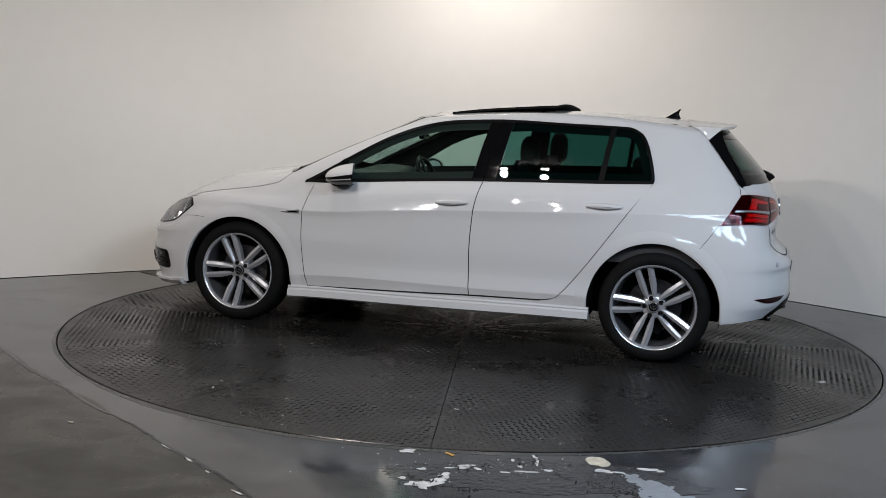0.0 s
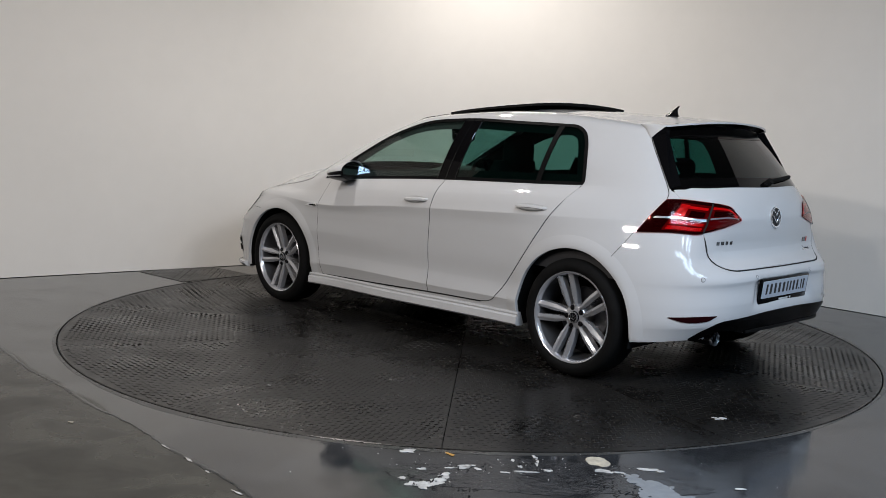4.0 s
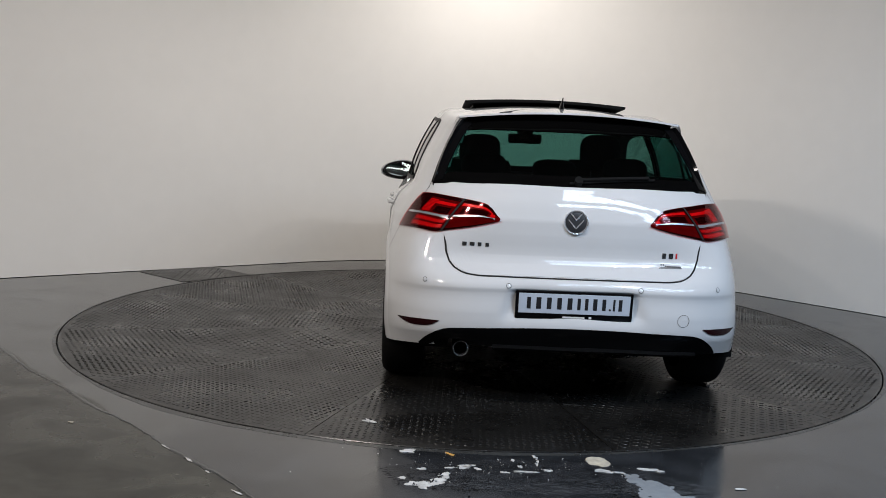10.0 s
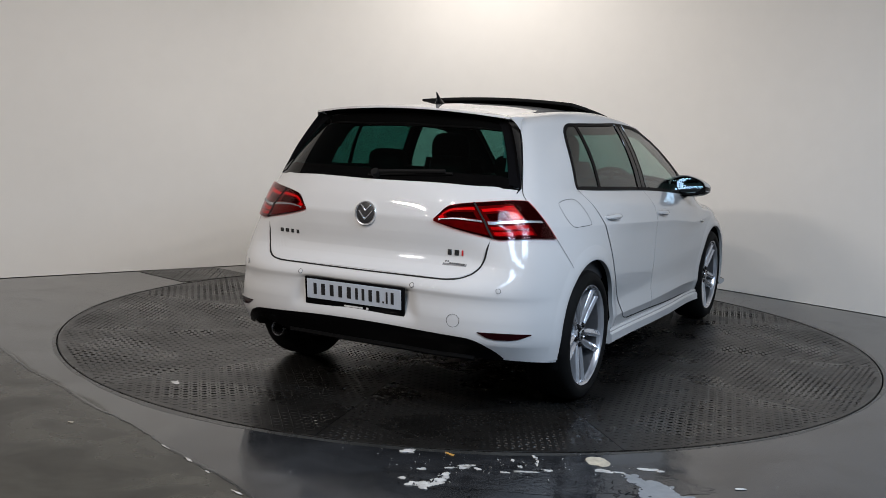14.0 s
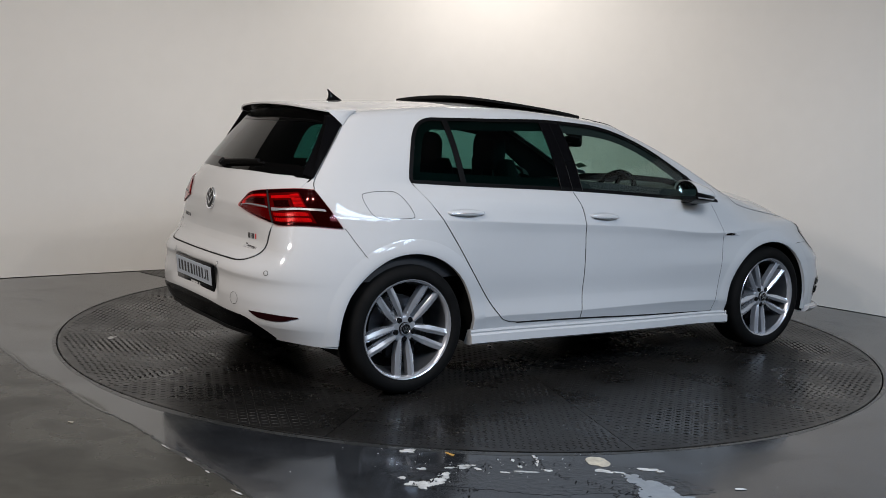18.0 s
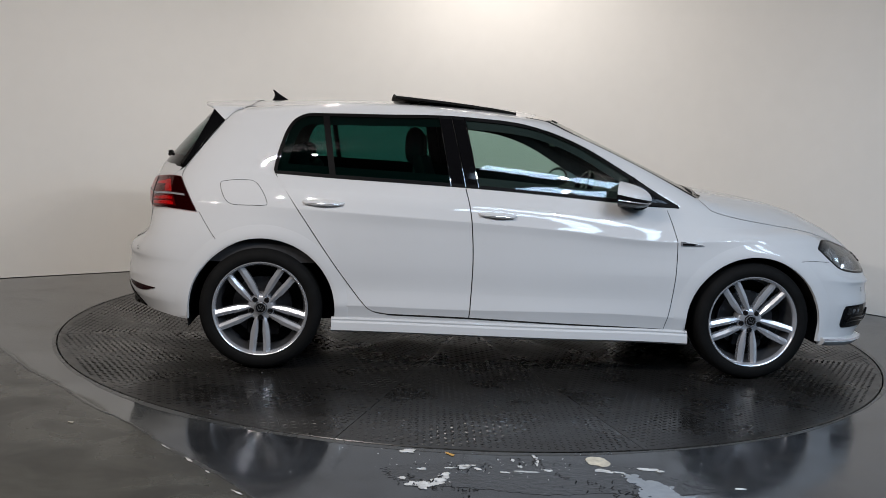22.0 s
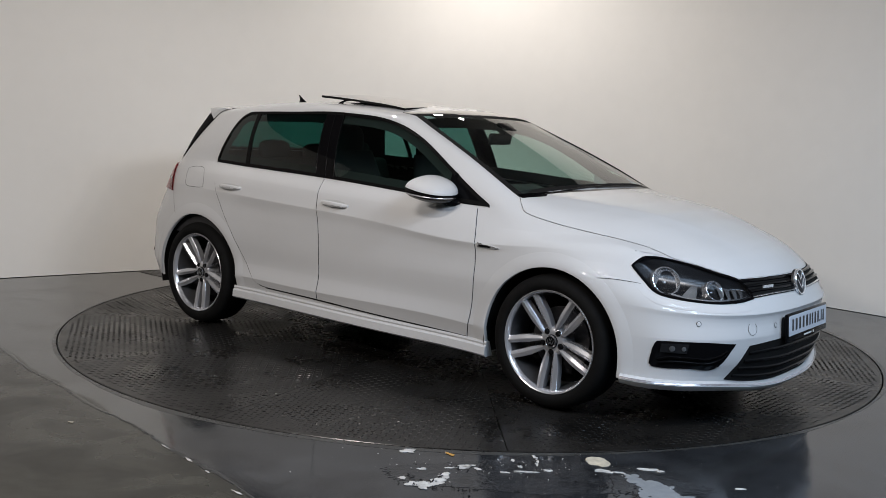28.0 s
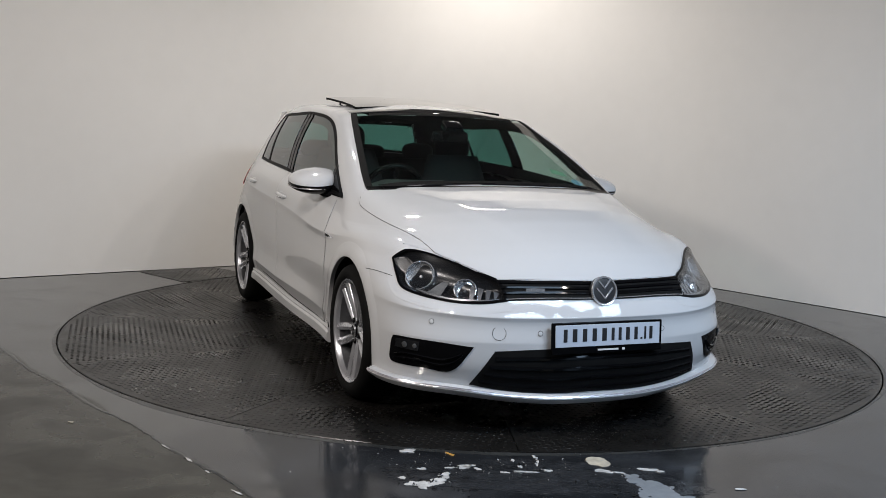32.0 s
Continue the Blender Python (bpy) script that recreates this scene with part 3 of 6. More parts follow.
# and a ledge line round the front and rear bumpers
LEDGE = []
for k, (a, b) in enumerate(zip(NET[3], NET[4])):
    p = Vector(a).lerp(Vector(b), 0.86)
    w = (1.0, 1.0, 1.0, 0.9, 0.6)[k] if k < 5 else (0.4, 0.7, 0.7, 0.7)[k - 13] if k > 12 else 0.0
    LEDGE.append((p.x - 0.005 * w * (1 if k < 9 else -1), p.y - 0.003 * w * (1 if p.y > 0.4 else 0), p.z))
NET.insert(4, LEDGE)
N_LOW = len(NET)
for k, f in enumerate((0.3, 0.58, 0.82, 1.0)):
    row = []
    for a, b in zip(NET[N_LOW - 1], ROOF_EDGE):
        p = Vector(a).lerp(Vector(b), f)
        out = Vector((0.5 * (0 if a[0] > 0.9 else -0.6 if a[0] < -1.4 else 0), 0.55 * (1 if a[1] > 0.4 else 0), 0.6)).normalized()
        row.append(tuple(p + out * (0.004 if a[0] > 1.0 else 0.010 if a[0] < -1.4 else 0.018 if a[0] < -1.2 else 0.025) * 4 * f * (1 - f)))
    NET.append(row)
for f in (0.3, 0.62, 1.0):
    row = []
    for a, b in zip(ROOF_EDGE, SPINE):
        rise = math.sin(f * math.pi / 2)
        row.append((a[0] + (b[0] - a[0]) * f, a[1] * (1 - f), a[2] + (b[2] - a[2]) * (rise if f < 1 else 1)))
    NET.append(row)
N_ROW, N_COL = len(NET), len(NET[0])


def cr(p0, p1, p2, p3, t):
    return 0.5 * ((2 * p1) + (p2 - p0) * t + (2 * p0 - 5 * p1 + 4 * p2 - p3) * t * t + (3 * p1 - p0 - 3 * p2 + p3) * t ** 3)


NETA = np.array(NET, dtype=float)
# columns along the body are spaced by the mean length between them
COLT = np.concatenate(([0.0], np.cumsum(np.linalg.norm(np.diff(NETA[:N_LOW], axis=1), axis=2).mean(axis=0))))


def row_slopes():
    """Slopes of a smooth spline along each row, mirrored over the car's middle at both ends."""
    n = N_COL
    h = np.diff(COLT)
    A = np.zeros((n, n))
    rhs = np.zeros((N_ROW, n, 3))
    for i in range(1, n - 1):
        A[i, i - 1], A[i, i], A[i, i + 1] = 1 / h[i - 1], 2 / h[i - 1] + 2 / h[i], 1 / h[i]
        rhs[:, i] = 3 * ((NETA[:, i] - NETA[:, i - 1]) / h[i - 1] ** 2 + (NETA[:, i + 1] - NETA[:, i]) / h[i] ** 2)
    A[0, 0] = A[n - 1, n - 1] = 1.0
    rhs[:, 0, 1] = (NETA[:, 1, 1] - NETA[:, 0, 1]) / h[0]
    rhs[:, n - 1, 1] = (NETA[:, n - 1, 1] - NETA[:, n - 2, 1]) / h[-1]
    return np.einsum("ij,rjk->rik", np.linalg.inv(A), rhs)


SLOPES = row_slopes()
# how sharp the fold along a row is, column by column
FOLD = np.zeros((N_ROW, N_COL))
FOLD[2, 7:11] = 1.0
FOLD[3, 1:5] = 0.8
FOLD[5, 0:5] = (0.9, 0.9, 0.9, 0.9, 0.5)
FOLD[8, 6:] = (0.6, 1, 1, 1, 1, 0.6, 0.2, 0.6, 1, 1, 1)
FOLD[10, :] = (1, 1, 1, 1, 1, 1, 1, .8, .8, .8, .8, .6, .1, .4, 1, 1, 1)


def net_point(u, v):
    """The body form at column u and row v of the net."""
    i = min(int(u), N_COL - 2)
    t = u - i
    h = COLT[i + 1] - COLT[i]
    t2, t3 = t * t, t * t * t
    j = min(int(v), N_ROW - 2)
    k0, k1 = max(0, j - 1), min(N_ROW, j + 3)
    R = (2 * t3 - 3 * t2 + 1) * NETA[k0:k1, i] + (t3 - 2 * t2 + t) * h * SLOPES[k0:k1, i] + (3 * t2 - 2 * t3) * NETA[k0:k1, i + 1] + (t3 - t2) * h * SLOPES[k0:k1, i + 1]
    a, b = R[j - k0], R[j + 1 - k0]
    d = b - a
    L = math.sqrt(d[0] * d[0] + d[1] * d[1] + d[2] * d[2]) + 1e-6
    ma = mb = d
    if j > 0:
        e = a - R[0]
        K = math.sqrt(e[0] * e[0] + e[1] * e[1] + e[2] * e[2]) + 1e-6
        w = FOLD[j, i] * (1 - t) + FOLD[j, i + 1] * t
        ma = w * d + (1 - w) * (e / K * L + d / L * K) / (K + L) * L
    if j + 2 < N_ROW:
        e = R[j + 2 - k0] - b
        K = math.sqrt(e[0] * e[0] + e[1] * e[1] + e[2] * e[2]) + 1e-6
        w = FOLD[j + 1, i] * (1 - t) + FOLD[j + 1, i + 1] * t
        mb = w * d + (1 - w) * (e / K * L + d / L * K) / (K + L) * L
    q = v - j
    q2, q3 = q * q, q * q * q
    return (2 * q3 - 3 * q2 + 1) * a + (q3 - 2 * q2 + q) * ma + (3 * q2 - 2 * q3) * b + (q3 - q2) * mb


ARCHES = ((1.315, 0.300, 0.372), (-1.308, 0.311, 0.379))


def arch_height(x):
    for cx, cz, r in ARCHES:
        if abs(x - cx) < r:
            return cz + math.sqrt(r * r - (x - cx) ** 2)
    return 0.0


def body_columns():
    us = []
    for i in range(N_COL - 1):
        for k in range(13):
            us.append(i + k / 13)
    us.append(N_COL - 1.0)
    # closely spaced columns at the ends of the wheel arches
    extra = []
    lo = lambda u: net_point(u, 2.0)[0]
    for cx, cz, r in ARCHES:
        for s in (-1, 1):
            for dx in (0.0005, -0.0008, -0.006, -0.02, -0.045, -0.085):
                want = cx + s * (r + dx)
                a, b = 4.0, 13.0
                for _ in range(40):
                    m = (a + b) / 2
                    if lo(m) > want:
                        a = m
                    else:
                        b = m
                extra.append(a)
    return sorted(us + extra)


US = body_columns()
VS_LOW = [j + q for j in range(N_LOW - 1) for q in (0.0, 0.05, 0.25, 0.5, 0.75, 0.95)] + [N_LOW - 1.0]


def v_at_height(u, z):
    a, b = 0.0, N_LOW - 1.0
    for _ in range(26):
        m = (a + b) / 2
        if net_point(u, m)[2] < z:
            a = m
        else:
            b = m
    return a


full_bm = bmesh.new()   # uncut form, to lay panels on
body_rows = []
for u in US:
    col_full = [net_point(u, v) for v in VS_LOW]
    body_rows.append(col_full)


def grid_mesh(cols, bm, mirror=True):
    for sgn in ((1, -1) if mirror else (1,)):
        vv = [[bm.verts.new((p[0], p[1] * sgn, p[2])) for p in c] for c in cols]
        for a, b in zip(vv, vv[1:]):
            for i in range(len(a) - 1):
                try:
                    bm.faces.new((a[i], b[i], b[i + 1], a[i + 1]) if sgn > 0 else (a[i], a[i + 1], b[i + 1], b[i]))
                except ValueError:
                    pass


TOP_V = [N_LOW - 1 + i * (N_ROW - N_LOW) / 84 for i in range(85)]
top_cols = [[net_point(u, v) for v in TOP_V] for u in US]
grid_mesh([a + b[1:] for a, b in zip(body_rows, top_cols)], full_bm)
bmesh.ops.remove_doubles(full_bm, verts=full_bm.verts, dist=0.00005)
bmesh.ops.recalc_face_normals(full_bm, faces=full_bm.faces)
FORM = BVHTree.FromBMesh(full_bm)
full_bm.free()


def on_form(p, off=0.0):
    """The nearest place on the body form, moved out by off."""
    loc, nor, _, _ = FORM.find_nearest(Vector(p))
    if nor.dot(loc - Vector((0, 0, 0.6))) < 0:
        nor = -nor
    return loc + nor * off


def smooth_line(pts, n, closed=False):
    """A Catmull-Rom line through 3D points, resampled evenly to n points."""
    P = [np.array(p, float) for p in pts]
    if len(P) == 2:
        return [Vector(P[0] + (P[1] - P[0]) * i / (n - 1)) for i in range(n)]
    raw = []
    m = len(P)
    rng_ = range(m if closed else m - 1)
    for i in rng_:
        a = P[(i - 1) % m] if closed or i else 2 * P[0] - P[1]
        d = P[(i + 2) % m] if closed or i + 2 < m else 2 * P[m - 1] - P[m - 2]
        for k in range(12):
            raw.append(cr(a, P[i], P[(i + 1) % m], d, k / 12))
    raw.append(P[0] if closed else P[-1])
    L = [0.0]
    for a, b in zip(raw, raw[1:]):
        L.append(L[-1] + float(np.linalg.norm(b - a)))
    out, j = [], 0
    for i in range(n):
        want = L[-1] * i / (n if closed else n - 1)
        while j < len(L) - 2 and L[j + 1] < want:
            j += 1
        t = (want - L[j]) / max(1e-9, L[j + 1] - L[j])
        out.append(Vector(raw[j] + (raw[j + 1] - raw[j]) * t))
    return out


def flip_y(pts):
    return [(p[0], -p[1], p[2]) for p in pts]


def patch(lower, upper, off=0.003, nu=24, nv=8, edge=0.006, bm=None, bulge=None):
    """A panel between two lines, laid on the body form with its edges turned in."""
    bm = bm or bmesh.new()
    lo, up = smooth_line(lower, nu), smooth_line(upper, nu)
    rows = []
    for j in range(nv):
        t = j / (nv - 1)
        rows.append([on_form(a.lerp(b, t) + (bulge(i / (nu - 1)) * 4 * t * (1 - t) if bulge else Vector()), off) for i, (a, b) in enumerate(zip(lo, up))])
    vv = [[bm.verts.new(p) for p in r] for r in rows]
    for a, b in zip(vv, vv[1:]):
        for i in range(nu - 1):
            bm.faces.new((a[i], a[i + 1], b[i + 1], b[i]))
    if edge:
        loop = vv[0][:] + [r[-1] for r in vv[1:]] + vv[-1][-2::-1] + [r[0] for r in vv[-2:0:-1]]
        low = [bm.verts.new(on_form(v.co, off - edge)) for v in loop]
        for i in range(len(loop)):
            j = (i + 1) % len(loop)
            try:
                bm.faces.new((loop[i], low[i], low[j], loop[j]))
            except ValueError:
                pass
    return bm


def ribbon(pts, width=0.005, off=0.0009, n=60, bm=None, closed=False, raw=False):
    """A narrow strip along a line on the body form."""
    bm = bm or bmesh.new()
    line_ = smooth_line(pts, n, closed)
    a_, b_ = [], []
    m = len(line_)
    for i, p in enumerate(line_):
        q0, q1 = line_[(i - 1) % m if closed else max(i - 1, 0)], line_[(i + 1) % m if closed else min(i + 1, m - 1)]
        loc, nor, _, _ = FORM.find_nearest(p)
        if nor.dot(loc - Vector((0, 0, 0.6))) < 0:
            nor = -nor
        side = (q1 - q0).cross(nor).normalized() * width / 2
        a_.append(bm.verts.new(on_form(loc + side, off)))
        b_.append(bm.verts.new(on_form(loc - side, off)))
    for i in range(m if closed else m - 1):
        j = (i + 1) % m
        bm.faces.new((a_[i], a_[j], b_[j], b_[i]))
    return bm


def both(name, make, material, parent, label="", **kw):
    """The same part on the left and on the right side."""
    out = []
    for s in (1, -1):
        out.append(part(name, make(lambda pts: pts if s > 0 else flip_y(pts)), material, parent, label, **kw))
    return out


# side window outlines, left side (lower line and upper line from back to front)
DLO_LOW = [(-1.262, .745, 1.012), (-.97, .765, 1.002), (-.268, .787, .978), (.35, .79, .94), (.889, .778, .908)]
DLO_UP = [(-1.268, .735, 1.04), (-1.25, .71, 1.13), (-1.20, .65, 1.27), (-1.125, .622, 1.331), (-.98, .629, 1.340), (-.70, .637, 1.346), (-.40, .635, 1.352), (-.20, .635, 1.345), (0, .634, 1.330), (.17, .640, 1.294), (.36, .675, 1.222), (.56, .725, 1.112), (.71, .757, 1.022), (.84, .778, .946), (.882, .784, .924)]


def in_poly(x, y, poly):
    c = False
    for (x1, y1), (x2, y2) in zip(poly, poly[1:] + poly[:1]):
        if (y1 > y) != (y2 > y) and x < (x2 - x1) * (y - y1) / (y2 - y1) + x1:
            c = not c
    return c


def shrink(poly, d):
    """Move a plan polygon's corners inwards by about d."""
    out = []
    n = len(poly)
    area = sum(poly[i][0] * poly[(i + 1) % n][1] - poly[(i + 1) % n][0] * poly[i][1] for i in range(n))
    for i in range(n):
        a, b = Vector(poly[i - 1]), Vector(poly[(i + 1) % n])
        t = (b - a).normalized()
        nrm = Vector((-t.y, t.x)) * (1 if area > 0 else -1)
        out.append((poly[i][0] + nrm.x * d, poly[i][1] + nrm.y * d))
    return out


SIDE_POLY = [(p[0], p[2]) for p in smooth_line(DLO_LOW, 30)] + [(p[0], p[2]) for p in reversed(smooth_line(DLO_UP, 40))]
SIDE_HOLE = shrink(SIDE_POLY, 0.013)
SIDE_TRIM = shrink(SIDE_POLY, 0.05)
# windscreen and rear window (half outlines seen from the front and the rear: y, z)
WS_LOW = [(1.00, -.70, .966), (1.037, -.48, .988), (1.072, 0, 1.004), (1.037, .48, .988), (1.00, .70, .966)]
WS_UP = [(.183, -.545, 1.340), (.245, -.40, 1.354), (.265, 0, 1.364), (.245, .40, 1.354), (.183, .545, 1.340)]
RG_LOW = [(-1.738, -.655, 1.028), (-1.865, -.44, 1.038), (-1.930, 0, 1.042), (-1.865, .44, 1.038), (-1.738, .655, 1.028)]
RG_UP = [(-1.53, -.51, 1.325), (-1.60, -.38, 1.338), (-1.635, 0, 1.345), (-1.60, .38, 1.338), (-1.53, .51, 1.325)]
WS_HOLE = shrink([(p[1], p[2]) for p in smooth_line(WS_LOW, 20)] + [(p[1], p[2]) for p in reversed(smooth_line(WS_UP, 20))], 0.010)
RG_HOLE = shrink([(p[1], p[2]) for p in smooth_line(RG_LOW, 20)] + [(p[1], p[2]) for p in reversed(smooth_line(RG_UP, 20))], 0.03)


def open_window(c, side_hole=SIDE_HOLE):
    if c.z < 0.9:
        return False
    if in_poly(c.x, c.z, side_hole) and abs(c.y) > 0.5 and c.x < 0.9 and c.x > -1.3:
        return True
    if c.x > 0.15 and in_poly(c.y, c.z, WS_HOLE):
        return True
    return c.x < -1.45 and in_poly(c.y, c.z, RG_HOLE)


# body shell: the form with wheel arches and window openings, and returns at the lower edge
low_cols = []
for u in US:
    x_ = net_point(u, 2.0)[0]
    side = 4.2 < u < 12.6
    h = arch_height(x_) if side else 0.0
    v0 = v_at_height(u, h) if h else 0.0
    low_cols.append([net_point(u, max(v, v0)) for v in VS_LOW])
bm = bmesh.new()
cols = []
for c in low_cols:
    e = c[0]
    inward = np.array((e[0] * 0.996, e[1] * 0.985, e[2] + 0.002))
    cols.append([inward] + c)
grid_mesh([a + b[1:] for a, b in zip(cols, top_cols)], bm)
bmesh.ops.remove_doubles(bm, verts=bm.verts, dist=0.00005)
# shallow recess for the rear number plate
for v in bm.verts:
    if v.co.x < -1.9 and 0.42 < v.co.z < 0.62 and abs(v.co.y) < 0.40:
        ky = min(1.0, max(0.0, (0.315 + 0.35 * (0.56 - v.co.z) - abs(v.co.y)) / 0.06))
        kz = min(1.0, max(0.0, (0.585 - v.co.z) / 0.02)) * min(1.0, max(0.0, (v.co.z - 0.425) / 0.05))
        v.co.x += 0.020 * ky * ky * (3 - 2 * ky) * kz
# pits for the headlights
HL_UP = [(1.683, .793, .724), (1.707, .735, .750), (1.775, .665, .746), (1.882, .578, .716), (1.966, .512, .690), (2.040, .440, .664), (2.108, .428, .600)]
HL_LO = [(1.688, .795, .715), (1.752, .797, .658), (1.817, .788, .605), (1.913, .729, .582), (2.017, .627, .571), (2.083, .517, .575), (2.111, .428, .590)]
HL_POLY = [(p[1], p[2]) for p in smooth_line(HL_LO, 24)] + [(p[1], p[2]) for p in reversed(smooth_line(HL_UP, 24))]
bmesh.ops.delete(bm, geom=[f for f in bm.faces if f.verts[0].co.x > 1.6 and any(v.co.x > 1.6 and in_poly(abs(v.co.y), v.co.z, HL_POLY) for v in f.verts)], context="FACES")
# cut-out for the tailpipe
bmesh.ops.delete(bm, geom=[f for f in bm.faces if f.calc_center_median().x < -1.95 and 0.37 < f.calc_center_median().y < 0.628 and f.calc_center_median().z < 0.337], context="FACES")
bmesh.ops.delete(bm, geom=[f for f in bm.faces if open_window(f.calc_center_median())], context="FACES")
body = part("body", bm, M_PAINT, car, "gloss white painted body shell", sharp=60)

# dark lining inside the cabin
bm = bmesh.new()
lin_cols = []
for c in top_cols:
    lin_cols.append([on_form(p, -0.022) for p in c])
grid_mesh(lin_cols, bm)
bmesh.ops.delete(bm, geom=[f for f in bm.faces if open_window(f.calc_center_median(), SIDE_TRIM) or (f.calc_center_median().z > 1.385 and abs(f.calc_center_median().y) < 0.40 and -0.62 < f.calc_center_median().x < 0.02)], context="FACES")
part("cabin_lining", bm, M_CABIN, car, "dark cabin lining", sharp=180)
bm = bmesh.new()
grid_mesh([[on_form(p, -0.045) for p in c[30:]] for u, c in zip(US, body_rows) if 6.6 < u and c[40][0] < 0.86], bm)
part("door_lining", bm, M_CABIN, car, "dark inner door and tail trim", sharp=180)

# ---- wheels ----
TYRE_R = 0.318


def build_wheel():
    wheel = empty("wheel")
    wheel.parent = car
    # z is the axle, outwards
    bm = bmesh.new()
    lathe(bm, [(0.238, -0.105), (0.255, -0.112), (0.285, -0.110), (0.305, -0.098), (0.3145, -0.08), (TYRE_R, -0.05), (TYRE_R, 0.05), (0.3145, 0.078), (0.307, 0.094), (0.292, 0.106), (0.272, 0.110), (0.256, 0.107), (0.2475, 0.099), (0.243, 0.09)], 72)
    part("tyre", bm, M_RUBBER, wheel, "black low-profile tyre", sharp=50)
    bm = bmesh.new()
    lathe(bm, [(0.2465, 0.098), (0.2435, 0.1015), (0.238, 0.099), (0.232, 0.088), (0.2285, 0.074)], 72)
    part("rim", bm, M_ALLOY, wheel, "bright silver alloy rim", sharp=50)
    bm = bmesh.new()
    lathe(bm, [(0.2285, 0.074), (0.225, 0.05), (0.218, 0.02), (0.212, -0.10)], 72)
    part("barrel", bm, M_BARREL, wheel, "grey inner rim barrel", sharp=50)
    bm = bmesh.new()
    lathe(bm, [(0.0, -0.02), (0.155, -0.02), (0.155, -0.04), (0.0, -0.04)], 48)
    part("brake_disc", bm, M_DISC, wheel, "grey steel brake disc")
    bm = bmesh.new()
    lathe(bm, [(0.213, -0.06), (0.10, -0.075), (0, -0.075)], 40)
    part("inner_barrel", bm, M_UNDER, wheel)
    bm = bmesh.new()
    box(bm, 0.075, 0.17, 0.07, pose(0.115, 0.01, -0.02), bevel=0.015)
    part("brake_caliper", bm, M_PLASTIC, wheel)
    bm = bmesh.new()
    lathe(bm, [(0.0, 0.0625), (0.040, 0.0625), (0.060, 0.0595), (0.067, 0.054), (0.072, 0.036), (0.074, -0.02)], 50)
    part("hub", bm, M_ALLOY, wheel, "silver wheel hub", sharp=60)
    # one spoke, swept from the hub out to the rim, with a ridge between two slanting faces
    bm = bmesh.new()
    secs = []
    for k in range(19):
        t = k / 18
        r = 0.044 + (0.2375 - 0.044) * t
        w = 0.0075 + 0.0120 * min(1.0, t / 0.42) ** 0.8 - 0.0015 * t
        zt = 0.060 + 0.028 * t ** 0.75 + (0.004 * (t - 0.9) / 0.1 if t > 0.9 else 0.0)
        off = 0.0195 + 0.0185 * t + 0.0030 * math.sin(math.pi * t)
        d = 0.0045 + 0.0050 * min(1.0, t / 0.3)
        prof = [(-w, zt - 0.045), (-w, zt - d - 0.002), (-w + 0.0016, zt - d), (-0.22 * w, zt), (0.02 * w, zt - 0.0004), (w - 0.0020, zt - d * 0.85), (w, zt - d * 0.85 - 0.003), (w, zt - 0.045)]
        secs.append([bm.verts.new((r, off + q, z)) for q, z in prof])
    for a, b in zip(secs, secs[1:]):
        for i in range(7):
            bm.faces.new((a[i], a[i + 1], b[i + 1], b[i]))
    bm.faces.new(secs[0])
    spoke = part("spoke", bm, M_ALLOY, wheel, sharp=14)
    flip = bpy.data.meshes.new("spoke")
    fb = bmesh.new()
    fb.from_mesh(spoke.data)
    bmesh.ops.scale(fb, vec=(1, -1, 1), verts=fb.verts)
    bmesh.ops.reverse_faces(fb, faces=fb.faces)
    fb.to_mesh(flip)
    fb.free()
    flip.materials.append(M_ALLOY)
    flip.shade_smooth()
    flip.set_sharp_from_angle(angle=radians(14))
    for k in range(5):
        for data in (spoke.data, flip):
            ob = spoke if k == 0 and data is spoke.data else new("spoke", data)
            ob.parent = wheel
            ob.matrix_basis = pose(0, 0, 0, 0, 0, 72 * k)
    bm = bmesh.new()
    lathe(bm, [(0.0, 0.010), (0.0085, 0.010), (0.0105, 0.007), (0.0105, 0.0025), (0.0140, 0.0030), (0.0148, -0.008)], 18)
    bolt = part("wheel_bolt", bm, M_PLASTIC, wheel, "black wheel bolt in its dark recess")
    for k in range(5):
        ob = bolt if k == 0 else new("wheel_bolt", bolt.data)
        ob.parent = wheel
        ob.matrix_basis = pose(0.0510 * math.cos(radians(72 * k)), 0.0510 * math.sin(radians(72 * k)), 0.0605)
        if k:
            ob["label"] = "black wheel bolt in its dark recess"
    bm = bmesh.new()
    lathe(bm, [(0.0, 0.0745), (0.027, 0.0735), (0.0325, 0.066), (0.033, 0.055)], 32)
    cap = part("centre_cap", bm, M_BLACK, wheel, "black centre cap with a silver ring emblem")
    bm = bmesh.new()
    lathe(bm, [(0.0235, 0.0742), (0.025, 0.0766), (0.029, 0.0755), (0.031, 0.070)], 32)
    for s in (-1, 1):
        for (x0, y0), (x1, y1) in (((-0.016, 0.008 * s), (-0.001, 0.0)), ((-0.008, 0.017 * s), (0.014, 0.008 * s)), ((0.014, 0.008 * s), (0.003, 0.0))):
            d = Vector((x1 - x0, y1 - y0, 0))
            box(bm, d.length, 0.0035, 0.002, Matrix.Translation(((x0 + x1) / 2, (y0 + y1) / 2, 0.0755)) @ Matrix.Rotation(math.atan2(d.y, d.x), 4, "Z"))
    part("emblem", bm, M_DARKCHROME, cap, "chrome ring emblem")
    return wheel


wheel = build_wheel()
